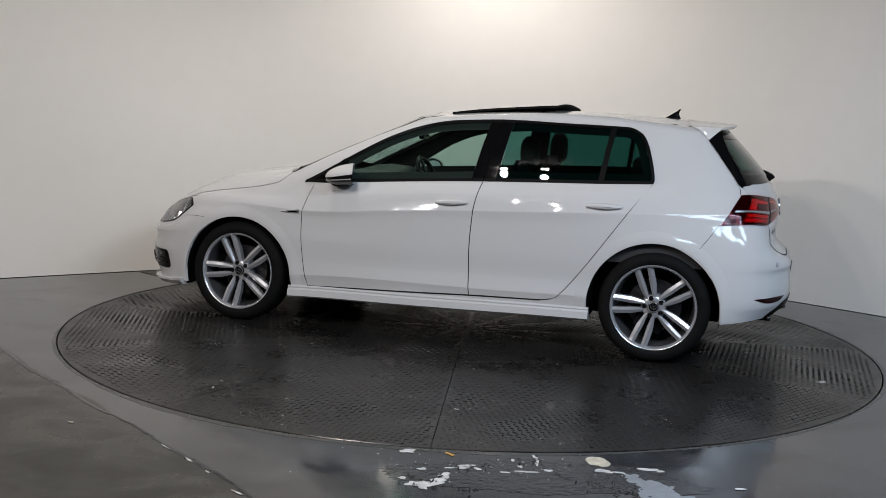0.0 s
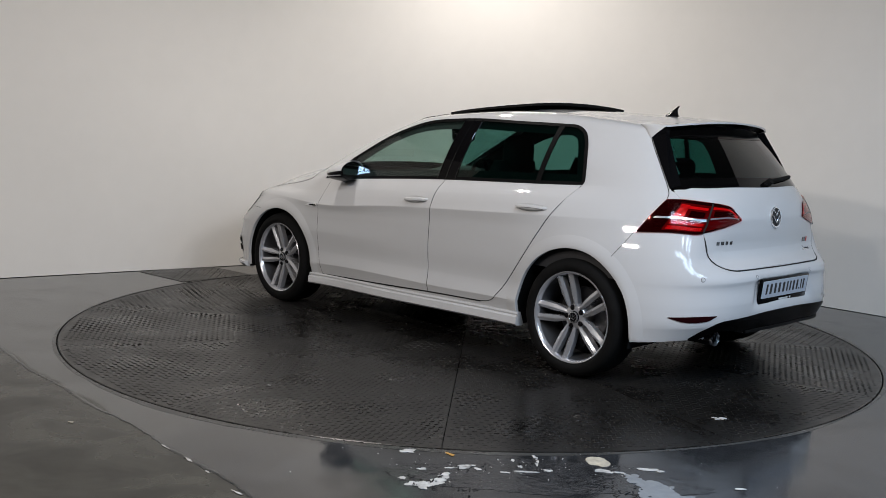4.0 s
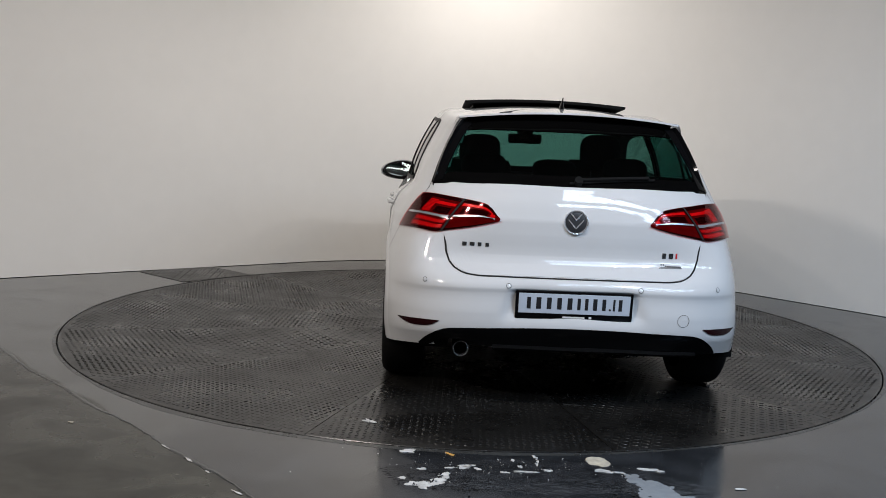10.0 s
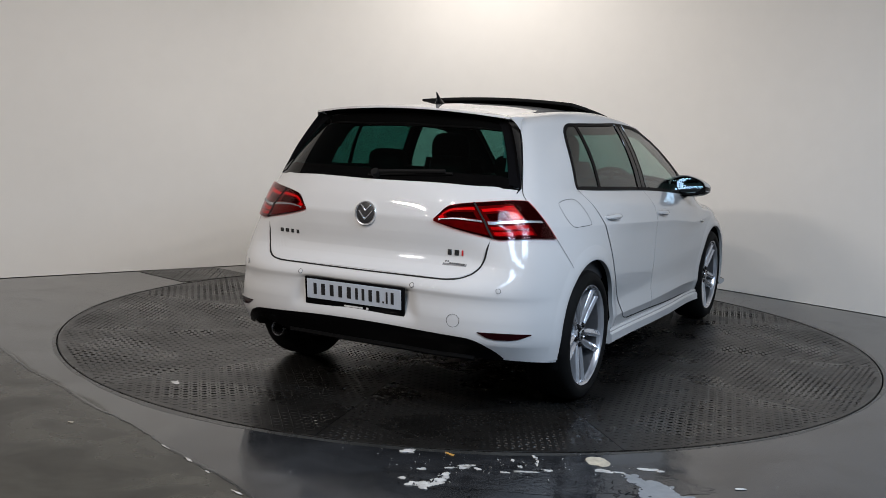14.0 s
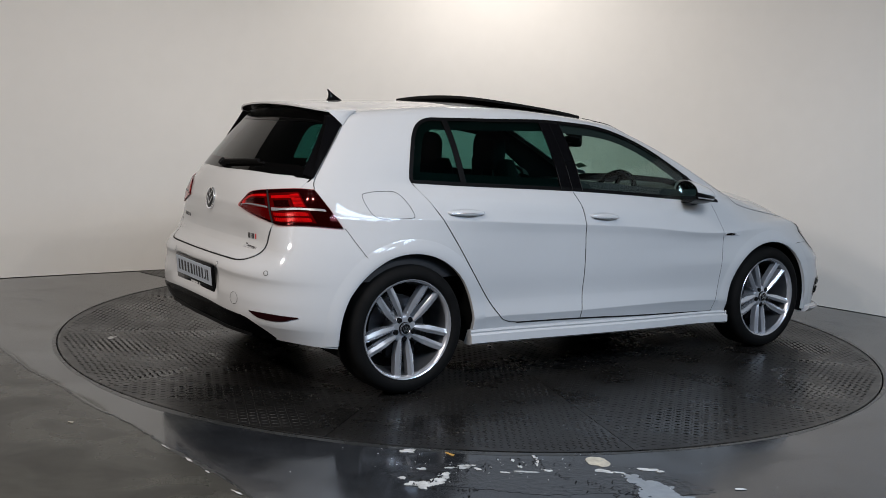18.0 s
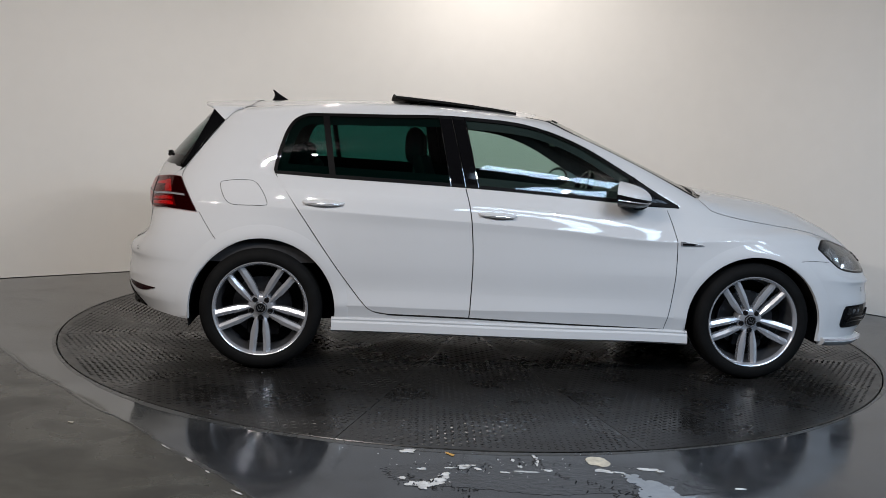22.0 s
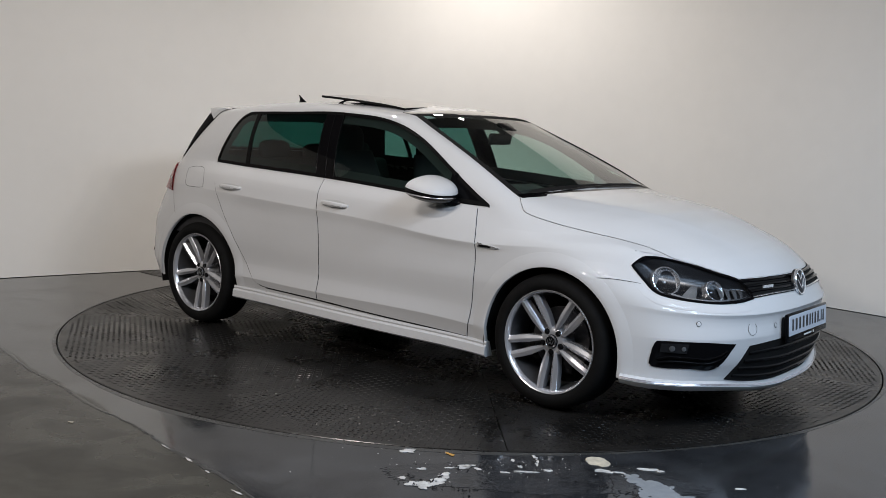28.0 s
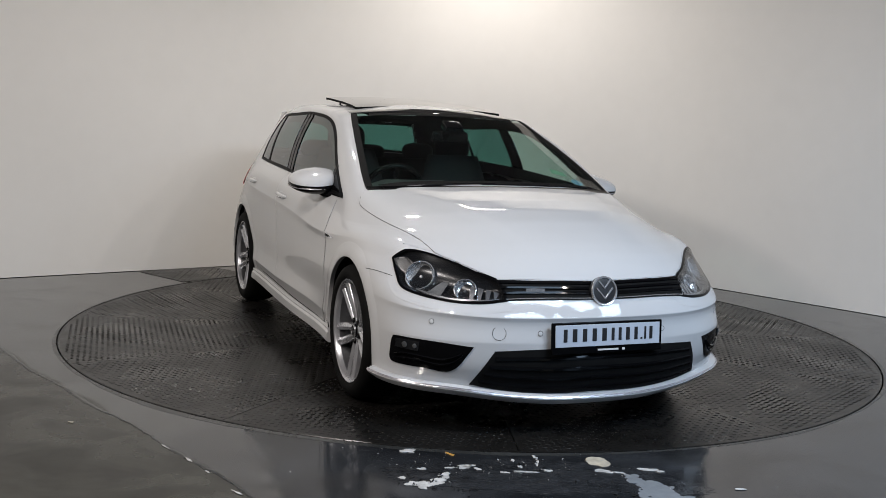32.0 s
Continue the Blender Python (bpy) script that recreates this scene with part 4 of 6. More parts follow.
# the axle points outwards; x of the wheel points down, so that a pair of spokes hangs straight down
def wheel_pose(x, side, spin):
    xa, za = Vector((0, 0, -1)), Vector((0, side, 0))
    ya = za.cross(xa)
    r = Matrix((xa, ya, za)).transposed().to_4x4()
    return Matrix.Translation((x, side * 0.768, TYRE_R)) @ r @ pose(0, 0, 0, 0, 0, spin)


WHEELS = [(1.315, 1, -16), (-1.315, 1, -19), (1.315, -1, -2), (-1.315, -1, 0)]
wheel.matrix_basis = wheel_pose(*WHEELS[0])
for w in WHEELS[1:]:
    copy_thing(wheel, wheel_pose(*w))

# wheel housings and underbody
for cx, cz, r in ARCHES:
    for s in (1, -1):
        bm = bmesh.new()
        secs = []
        for y in (0.862, 0.55):
            secs.append([bm.verts.new((cx + (r + 0.004) * math.cos(a), s * y, cz + (r + 0.004) * math.sin(a))) for a in (math.pi * (-0.08 + 1.16 * i / 24) for i in range(25))])
        for i in range(24):
            bm.faces.new((secs[0][i], secs[0][i + 1], secs[1][i + 1], secs[1][i]))
        bm.faces.new(secs[1])
        part("wheel_housing", bm, M_UNDER, car, "black wheel housing")
bm = bmesh.new()
box(bm, 3.7, 1.0, 0.14, pose(0.10, 0, 0.31), bevel=0.03)
box(bm, 1.75, 1.62, 0.10, pose(0, 0, 0.27), bevel=0.02)
part("underbody", bm, M_UNDER, car, "black underbody")

# ---- panels of the car ----
def ring(pts, width, off=0.003, n=110, edge=0.004, bm=None):
    """A closed band on the body form, from an outline inwards."""
    bm = bm or bmesh.new()
    outer = smooth_line(pts, n, True)
    mid = sum(outer, Vector()) / n
    a_, b_, c_ = [], [], []
    for i, p in enumerate(outer):
        t = (outer[(i + 1) % n] - outer[i - 1]).normalized()
        loc, nor, _, _ = FORM.find_nearest(p)
        if nor.dot(loc - Vector((0, 0, 0.6))) < 0:
            nor = -nor
        s = nor.cross(t).normalized()
        if s.dot(mid - p) < 0:
            s = -s
        a_.append(bm.verts.new(on_form(p, off)))
        b_.append(bm.verts.new(on_form(p + s * width, off)))
        c_.append(bm.verts.new(on_form(p, off - edge)))
    for i in range(n):
        j = (i + 1) % n
        bm.faces.new((a_[i], a_[j], b_[j], b_[i]))
        bm.faces.new((c_[i], c_[j], a_[j], a_[i]))
    return bm


def sweep(pts, profile, n=40, bm=None, snap=True, closed_ends=True):
    """A moulding along a line; the profile is (outwards, upwards) in metres."""
    bm = bm or bmesh.new()
    line_ = smooth_line(pts, n)
    secs = []
    for i, p in enumerate(line_):
        t = (line_[min(i + 1, n - 1)] - line_[max(i - 1, 0)])
        t.z = 0
        o = Vector((t.y, -t.x, 0)).normalized()
        if o.dot(Vector((p.x * 0.3, p.y, 0))) < 0:
            o = -o
        q = on_form(p, 0) if snap else p
        secs.append([bm.verts.new(q + o * a + Vector((0, 0, b))) for a, b in profile])
    m = len(profile)
    for a, b in zip(secs, secs[1:]):
        for i in range(m):
            bm.faces.new((a[i], a[(i + 1) % m], b[(i + 1) % m], b[i]))
    if closed_ends:
        bm.faces.new(secs[0])
        bm.faces.new(secs[-1])
    return bm


def tube(pts, r, n=24, sides=8, bm=None, closed=False):
    bm = bm or bmesh.new()
    line_ = smooth_line(pts, n, closed)
    secs = []
    for i, p in enumerate(line_):
        t = (line_[(i + 1) % n if closed else min(i + 1, n - 1)] - line_[i - 1 if closed else max(i - 1, 0)]).normalized()
        a = t.orthogonal().normalized() if abs(t.z) > 0.95 else t.cross(Vector((0, 0, 1))).normalized()
        b = t.cross(a)
        secs.append([bm.verts.new(p + a * r * math.cos(k) + b * r * math.sin(k)) for k in (2 * math.pi * j / sides for j in range(sides))])
    for i in range(n if closed else n - 1):
        a, b = secs[i], secs[(i + 1) % n]
        for j in range(sides):
            bm.faces.new((a[j], a[(j + 1) % sides], b[(j + 1) % sides], b[j]))
    if not closed:
        bm.faces.new(secs[0])
        bm.faces.new(secs[-1])
    return bm


def disc_on(p, r, off, bm=None, n=24, dome=0.0, thick=0.004):
    """A round button lying on the body form."""
    bm = bm or bmesh.new()
    loc, nor, _, _ = FORM.find_nearest(Vector(p))
    if nor.dot(loc - Vector((0, 0, 0.6))) < 0:
        nor = -nor
    m = Matrix.Translation(loc + nor * off) @ nor.to_track_quat("Z", "Y").to_matrix().to_4x4()
    rings = lathe(bm, [(r, -thick), (r, 0), (r * 0.7, dome * 0.6), (r * 0.3, dome)], n, m)
    bm.faces.new(rings[-1])
    return bm


# doors
# body white taken down to grey: shade of the handle cups, put into the colour
M_CUP_SHADE = mat("handle_cup_shade_grey", (0.42, 0.425, 0.43), 0.3, vary=0.05, scale=20, coat=0.6)
B_SEAM = [(-.227, .867, .300), (-.219, .866, .466), (-.220, .873, .646), (-.236, .881, .825), (-.255, .825, .925), (-.265, .789, .972)]
F_SEAM = [(.829, .852, .265), (.856, .866, .393), (.871, .871, .549), (.872, .871, .702), (.855, .848, .791), (.822, .795, .897)]
R_SEAM = [(-.66, .866, .307), (-.723, .866, .318), (-.789, .867, .366), (-.936, .872, .556), (-1.115, .871, .813), (-1.257, .75, 1.006)]


def nudge(pts, dx, dz=0.0):
    return [(p[0] + dx, p[1], p[2] + dz) for p in pts]


SILL = [(-.66, .866, .305), (-.226, .867, .296), (.217, .865, .279), (.830, .852, .259)]


def line_x(pts):
    """x of an upright seam as a function of its height."""
    l = smooth_line(pts, 90)
    zs, xs = np.array([p.z for p in l]), np.array([p.x for p in l])
    return lambda z: float(np.interp(z, zs, xs))


def door_grid(rear, front, off=0.0028, n=26, edge=0.007):
    """A door skin that follows the rows of the body net between two seams, down to the sill."""
    sl = smooth_line(SILL, 40)
    sx, sz = np.array([p.x for p in sl]), np.array([p.z for p in sl])
    vs = [v for v in VS_LOW if v > 0.3]
    rows_ = []
    for v in vs:
        ends_ = []
        for fx in (rear, front):
            a, b = 6.2, 12.0
            for _ in range(24):
                m = (a + b) / 2
                p = net_point(m, v)
                if p[0] > fx(p[2]):
                    a = m
                else:
                    b = m
            ends_.append(a)
        row_ = []
        for i in range(n + 1):
            u = ends_[0] + (ends_[1] - ends_[0]) * i / n
            vb = v_at_height(u, float(np.interp(net_point(u, 2.0)[0], sx, sz)) + 0.006)
            w = max(v, vb)
            p = Vector(net_point(u, w))
            nor = (Vector(net_point(u + .03, w)) - Vector(net_point(u - .03, w))).cross(Vector(net_point(u, min(w + .04, N_LOW - 1.001))) - Vector(net_point(u, w - .04))).normalized()
            row_.append(p + (nor if nor.y > 0 else -nor) * off)
        rows_.append(row_)
    return rows_


def door_part(name, rows_, s, label):
    bm = bmesh.new()
    vv = [[bm.verts.new((p.x, p.y * s, p.z)) for p in r] for r in rows_]
    for a, b in zip(vv, vv[1:]):
        for i in range(len(a) - 1):
            bm.faces.new((a[i], a[i + 1], b[i + 1], b[i]))
    loop = vv[0][:] + [r[-1] for r in vv[1:]] + vv[-1][-2::-1] + [r[0] for r in vv[-2:0:-1]]
    low = [bm.verts.new(v.co - Vector((0, 0.007 * s, 0))) for v in loop]
    for i in range(len(loop)):
        j = (i + 1) % len(loop)
        bm.faces.new((loop[i], low[i], low[j], loop[j]))
    bmesh.ops.remove_doubles(bm, verts=bm.verts, dist=0.00005)
    return part(name, bm, M_PAINT, car, label, sharp=50)


FRONT_SKIN = door_grid(line_x(nudge(B_SEAM, .003)), line_x(nudge(F_SEAM, -.003)))
REAR_SKIN = door_grid(line_x(nudge(R_SEAM, .003)), line_x(nudge(B_SEAM, -.003)))
front_doors = [door_part("front_door", FRONT_SKIN, s, "white front door") for s in (1, -1)]
rear_doors = [door_part("rear_door", REAR_SKIN, s, "white rear door") for s in (1, -1)]
both("door_gap", lambda f: ribbon(f(B_SEAM), 0.0048, 0.0014), M_GAP, car)
both("door_gap", lambda f: ribbon(f(F_SEAM), 0.0032, 0.0014), M_GAP, car)
both("door_gap", lambda f: ribbon(f(R_SEAM), 0.0038, 0.0014), M_GAP, car)
both("door_gap", lambda f: ribbon(f(SILL), 0.009, 0.0014), M_GAP, car)

# door handles: a bar over a patch whose grey paints the cup's shade
for name_, doors, (xa, xb, z0, dz) in (("front", front_doors, (-.205, .005, .856, -.010)), ("rear", rear_doors, (-1.115, -.895, .889, -.006))):
    for s, door in zip((1, -1), doors):
        xm = (xa + xb) / 2
        bm = patch([(xa + .035, .87 * s, z0 - .016), (xm, .87 * s, z0 - .034), (xb - .03, .87 * s, z0 - .02)], [(xa + .03, .87 * s, z0 + .012), (xm, .87 * s, z0 + .016), (xb - .03, .87 * s, z0 + .006)], 0.0035, 16, 5, 0.002)
        part("handle_cup", bm, M_CUP_SHADE, door, "white handle recess with its shade painted pale grey")
        bm = bmesh.new()
        secs = []
        for k in range(17):
            t = k / 16
            x = xa + (xb - xa) * t
            base = on_form((x, .88 * s, z0 + dz * t), 0)
            out = 0.004 + 0.030 * (math.sin(math.pi * min(1, max(0, t))) ** 0.45)
            h = 0.0155 * (math.sin(math.pi * (0.06 + 0.88 * t)) ** 0.5)
            c = base + Vector((0, s * (out - 0.012), 0))
            secs.append([bm.verts.new(c + Vector((0, s * 0.011 * math.cos(a), h * math.sin(a)))) for a in (2 * math.pi * j / 10 for j in range(10))])
        for a, b in zip(secs, secs[1:]):
            for j in range(10):
                bm.faces.new((a[j], a[(j + 1) % 10], b[(j + 1) % 10], b[j]))
        bm.faces.new(secs[0])
        bm.faces.new(secs[-1])
        part("handle", bm, M_PAINT, door, "white grab handle with a silver edge", sharp=70)
        bm = tube([on_form((xa + (xb - xa) * t, .88 * s, z0 + dz * t - 0.0125), 0.004 + 0.026 * math.sin(math.pi * t) ** 0.5) for t in (0.08, 0.3, 0.5, 0.7, 0.92)], 0.0017)
        part("handle_strip", bm, M_CHROME, door, "thin chrome strip")

# side skirts with a step
both("side_skirt", lambda f: sweep(f([(.957, .853, .262), (.5, .86, .268), (0, .865, .276), (-.5, .866, .283), (-.947, .865, .288)]), [(-.02, -.005), (.006, -.004), (.011, -.013), (.008, -.022), (.019, -.031), (.022, -.070), (.008, -.080), (-.05, -.082)], 50), M_PAINT, car, "white stepped side skirt", sharp=30)

# flared lips round the wheel arches
for cx, cz, r in ARCHES:
    for s in (1, -1):
        bm = bmesh.new()
        cols_ = []
        low_f, low_r = (.224, .242) if cx > 0 else (.238, .266)
        way_ = [(1, low_f + (.29 - low_f) * k / 3) for k in range(4)] + [math.pi * i / 96 for i in range(97)] + [(-1, .29 + (low_r - .29) * k / 3) for k in range(4)]
        for a in way_:
            row_ = []
            for dr, o in ((-0.002, -0.018), (-0.002, 0.0028), (0.0015, 0.0040), (0.020, 0.0042), (0.034, 0.0036), (0.046, 0.0025), (0.057, 0.0012), (0.066, 0.0003), (0.072, -0.0006)):
                x, z = (cx + (r + dr) * a[0], a[1]) if isinstance(a, tuple) else (cx + (r + dr) * math.cos(a), cz + (r + dr) * math.sin(a))
                loc, nor, _, _ = FORM.ray_cast(Vector((x, 1.3 * s, z)), Vector((0, -s, 0)))
                loc = loc or on_form((x, .88 * s, z))
                row_.append(bm.verts.new((x, loc.y + s * o, z)))
            cols_.append(row_)
        for p_, q_ in zip(cols_, cols_[1:]):
            for k in range(8):
                bm.faces.new((p_[k], p_[k + 1], q_[k + 1], q_[k]))
        part("arch_lip", bm, M_PAINT, car, "white flared wheel arch lip", sharp=60)

# fuel flap on the right-hand side
FLAP = [(-1.537, -.758, .950), (-1.50, -.76, .968), (-1.434, -.765, .974), (-1.365, -.775, .968), (-1.32, -.81, .925), (-1.292, -.842, .868), (-1.31, -.842, .853), (-1.40, -.83, .850), (-1.477, -.816, .853), (-1.515, -.80, .885)]
part("fuel_flap_gap", ribbon(FLAP, 0.0023, 0.0012, 90, closed=True), M_GAP, car, "dark gap round the fuel flap")

# bonnet
HOOD_R = [(1.005, -.700, .968), (1.05, -.742, .925), (1.10, -.755, .893), (1.291, -.732, .852), (1.564, -.678, .802), (1.707, -.648, .768), (1.79, -.632, .742), (1.882, -.572, .720), (1.966, -.508, .695), (2.035, -.440, .672)]
bm = patch(flip_y(HOOD_R), HOOD_R, 0.003, 60, 130, bulge=lambda t: Vector((0.13 - 0.06 * t, 0, 0.03 - 0.03 * t)))
# the two folds that run from the screen pillars towards the emblem
for v in bm.verts:
    t = (v.co.x - 1.03) / 0.98
    if 0 < t < 1:
        d = abs(v.co.y) - (0.575 - 0.375 * t)
        v.co.z += 0.0055 * min(1.0, 5 * t, 4 * (1 - t)) * (1.0 if d < 0 else max(0.0, 1 - d / 0.085) ** 1.6)
bonnet = part("bonnet", bm, M_PAINT, car, "white bonnet with two folds", sharp=50)
both("bonnet_gap", lambda f: ribbon(f(flip_y(HOOD_R)), 0.0036, 0.0016, 70), M_GAP, car)
both("wing_seam", lambda f: ribbon(f([(1.519, .865, .649), (1.646, .844, .655), (1.743, .811, .650)]), 0.0024, 0.0012, 20), M_GAP, car)

# tailgate
TG_LOW = [(-1.935, -.578, .74), (-1.961, -.573, .705), (-2.003, -.522, .668), (-2.028, -.47, .649), (-2.044, -.359, .647), (-2.055, 0, .650)]
TG_LOW = TG_LOW + [(p[0], -p[1], p[2]) for p in reversed(TG_LOW[:-1])]
TG_UP = [(-1.745, -.64, 1.014), (-1.87, -.44, 1.024), (-1.936, 0, 1.027), (-1.87, .44, 1.024), (-1.745, .64, 1.014)]
tailgate = part("tailgate", patch(TG_LOW, TG_UP, 0.0028, 60, 60), M_PAINT, car, "white tailgate", sharp=50)
TG_GAP = [(-1.900, -.592, .825), (-1.915, -.588, .76), (-1.961, -.581, .712), (-2.003, -.527, .660), (-2.028, -.47, .641), (-2.044, -.359, .639), (-2.06, 0, .642)]
part("tailgate_gap", ribbon(TG_GAP + [(p[0], -p[1], p[2]) for p in reversed(TG_GAP[:-1])], 0.008, 0.0016, 110), M_GAP, car)
both("bumper_seam", lambda f: ribbon(f([(-1.64, .795, .806), (-1.59, .83, .73), (-1.526, .867, .644)]), 0.0026, 0.0012, 24), M_GAP, car)
both("roof_seam", lambda f: ribbon(f([(-1.43, .35, 1.385), (-1.50, .48, 1.345), (-1.555, .57, 1.279), (-1.65, .625, 1.15), (-1.735, .664, 1.02), (-1.745, .688, .98)]), 0.0036, 0.0016, 60), M_GAP, car)

# ---- glazing ----


def dense(lines, k=10):
    out = []
    for l in lines:
        out += [tuple(p) for p in smooth_line(l, k)]
    return out


windscreen = part("windscreen", patch(WS_LOW, WS_UP, 0.0012, 30, 16, 0), M_GLASS_F, car, "clear green-tinted windscreen", sharp=180)
part("windscreen_border", ring(dense([WS_LOW, list(reversed(WS_UP))], 14), 0.036, 0.0022), M_UNDER, windscreen, "black windscreen border")
part("roof_header", patch(WS_UP, [(.075, -.535, 1.362), (.155, -.40, 1.380), (.185, 0, 1.388), (.155, .40, 1.380), (.075, .535, 1.362)], 0.0028, 30, 6), M_ROOFGLASS, windscreen, "gloss black roof header")
rear_window = part("rear_window", patch(RG_LOW, RG_UP, 0.0012, 30, 14, 0), M_TINT, car, "dark tinted rear window", sharp=180)
part("rear_window_border", ring(dense([RG_LOW, list(reversed(RG_UP))], 14), 0.060, 0.0022), M_RIMGLASS, rear_window, "gloss black rear window border")
DLO_LOOP = [tuple(p) for p in smooth_line(DLO_LOW, 24)] + [tuple(p) for p in reversed(smooth_line(DLO_UP, 34))]
both("window_surround", lambda f: ring(f(DLO_LOOP), 0.019, 0.0045, 170, 0.006), M_SEAL, car, "satin black window seal")
both("front_window", lambda f: patch(f([(-.19, .788, .978), (.108, .795, .956), (.406, .80, .934), (.70, .795, .915), (.87, .785, .912)]), f([(-.276, .636, 1.342), (-.03, .635, 1.328), (.17, .642, 1.289), (.36, .677, 1.216), (.56, .727, 1.106), (.71, .758, 1.016), (.868, .783, .928)]), 0.0015, 26, 12, 0), M_GLASS, car, "green-tinted front door window", sharp=180)
both("rear_side_window", lambda f: patch(f([(-.95, .768, 1.002), (-.672, .779, .994), (-.35, .785, .985)]), f([(-1.0, .63, 1.336), (-.70, .638, 1.342), (-.41, .637, 1.347)]), 0.0015, 16, 12, 0), M_TINT, car, "dark tinted rear door window", sharp=180)
both("quarter_window", lambda f: patch(f([(-1.255, .745, 1.012), (-1.10, .757, 1.006), (-.965, .768, 1.002)]), f([(-1.262, .735, 1.04), (-1.243, .71, 1.13), (-1.192, .652, 1.265), (-1.118, .626, 1.325), (-1.02, .63, 1.334)]), 0.0015, 16, 12, 0), M_TINT, car, "dark tinted quarter window", sharp=180)
both("pillar_cover", lambda f: patch(f([(-.345, .785, .986), (-.41, .637, 1.349)]), f([(-.270, .787, .982), (-.345, .637, 1.349)]), 0.004, 16, 4), M_BLACK, car, "gloss black door pillar cover")
both("pillar_cover", lambda f: patch(f([(-.262, .787, .982), (-.338, .637, 1.349)]), f([(-.195, .788, .978), (-.272, .637, 1.346)]), 0.004, 16, 4), M_BLACK, car, "gloss black door pillar cover")
both("pillar_base", lambda f: patch(f([(-.345, .785, .986), (-.41, .637, 1.349)]), f([(-.195, .788, .978), (-.272, .637, 1.346)]), 0.0024, 16, 6, 0.002), M_BLACK, car)
both("window_bar", lambda f: patch(f([(-.978, .767, 1.003), (-1.028, .63, 1.334)]), f([(-.945, .768, 1.002), (-.995, .63, 1.336)]), 0.0045, 16, 4), M_SEAL, car, "dark window divider bar")
both("mirror_corner", lambda f: patch(f([(.62, .797, .918), (.76, .79, .913), (.875, .783, .910)]), f([(.615, .738, 1.078), (.755, .767, .993), (.876, .785, .927)]), 0.0042, 12, 6), M_BLACK, car, "black mirror corner triangle")

# smooth inner trim behind the side glass, and the bar of the small front pane
both("inner_trim", lambda f: ring(f(DLO_LOOP), 0.064, -0.010, 170, 0.004), M_CABIN, car, "dark inner window trim")
both("window_bar", lambda f: patch(f([(.655, .797, .918), (.635, .735, 1.066)]), f([(.675, .797, .917), (.653, .738, 1.056)]), 0.0055, 16, 4), M_BLACK, car, "dark bar beside the small front pane")

# rounded gloss edges of the door pillars
for (x0, z0), (x1, z1) in (((-.266, .982), (-.342, 1.345)), ((-.197, .979), (-.274, 1.343)), ((-.343, .985), (-.409, 1.345))):
    both("pillar_edge", lambda f: tube([on_form(p, 0.0035) for p in smooth_line(f([(x0, .787, z0), ((x0 + x1) / 2, .72, (z0 + z1) / 2), (x1, .638, z1)]), 9)], 0.0032, 20, 8), M_ROOFGLASS, car, "rounded gloss black pillar edge")

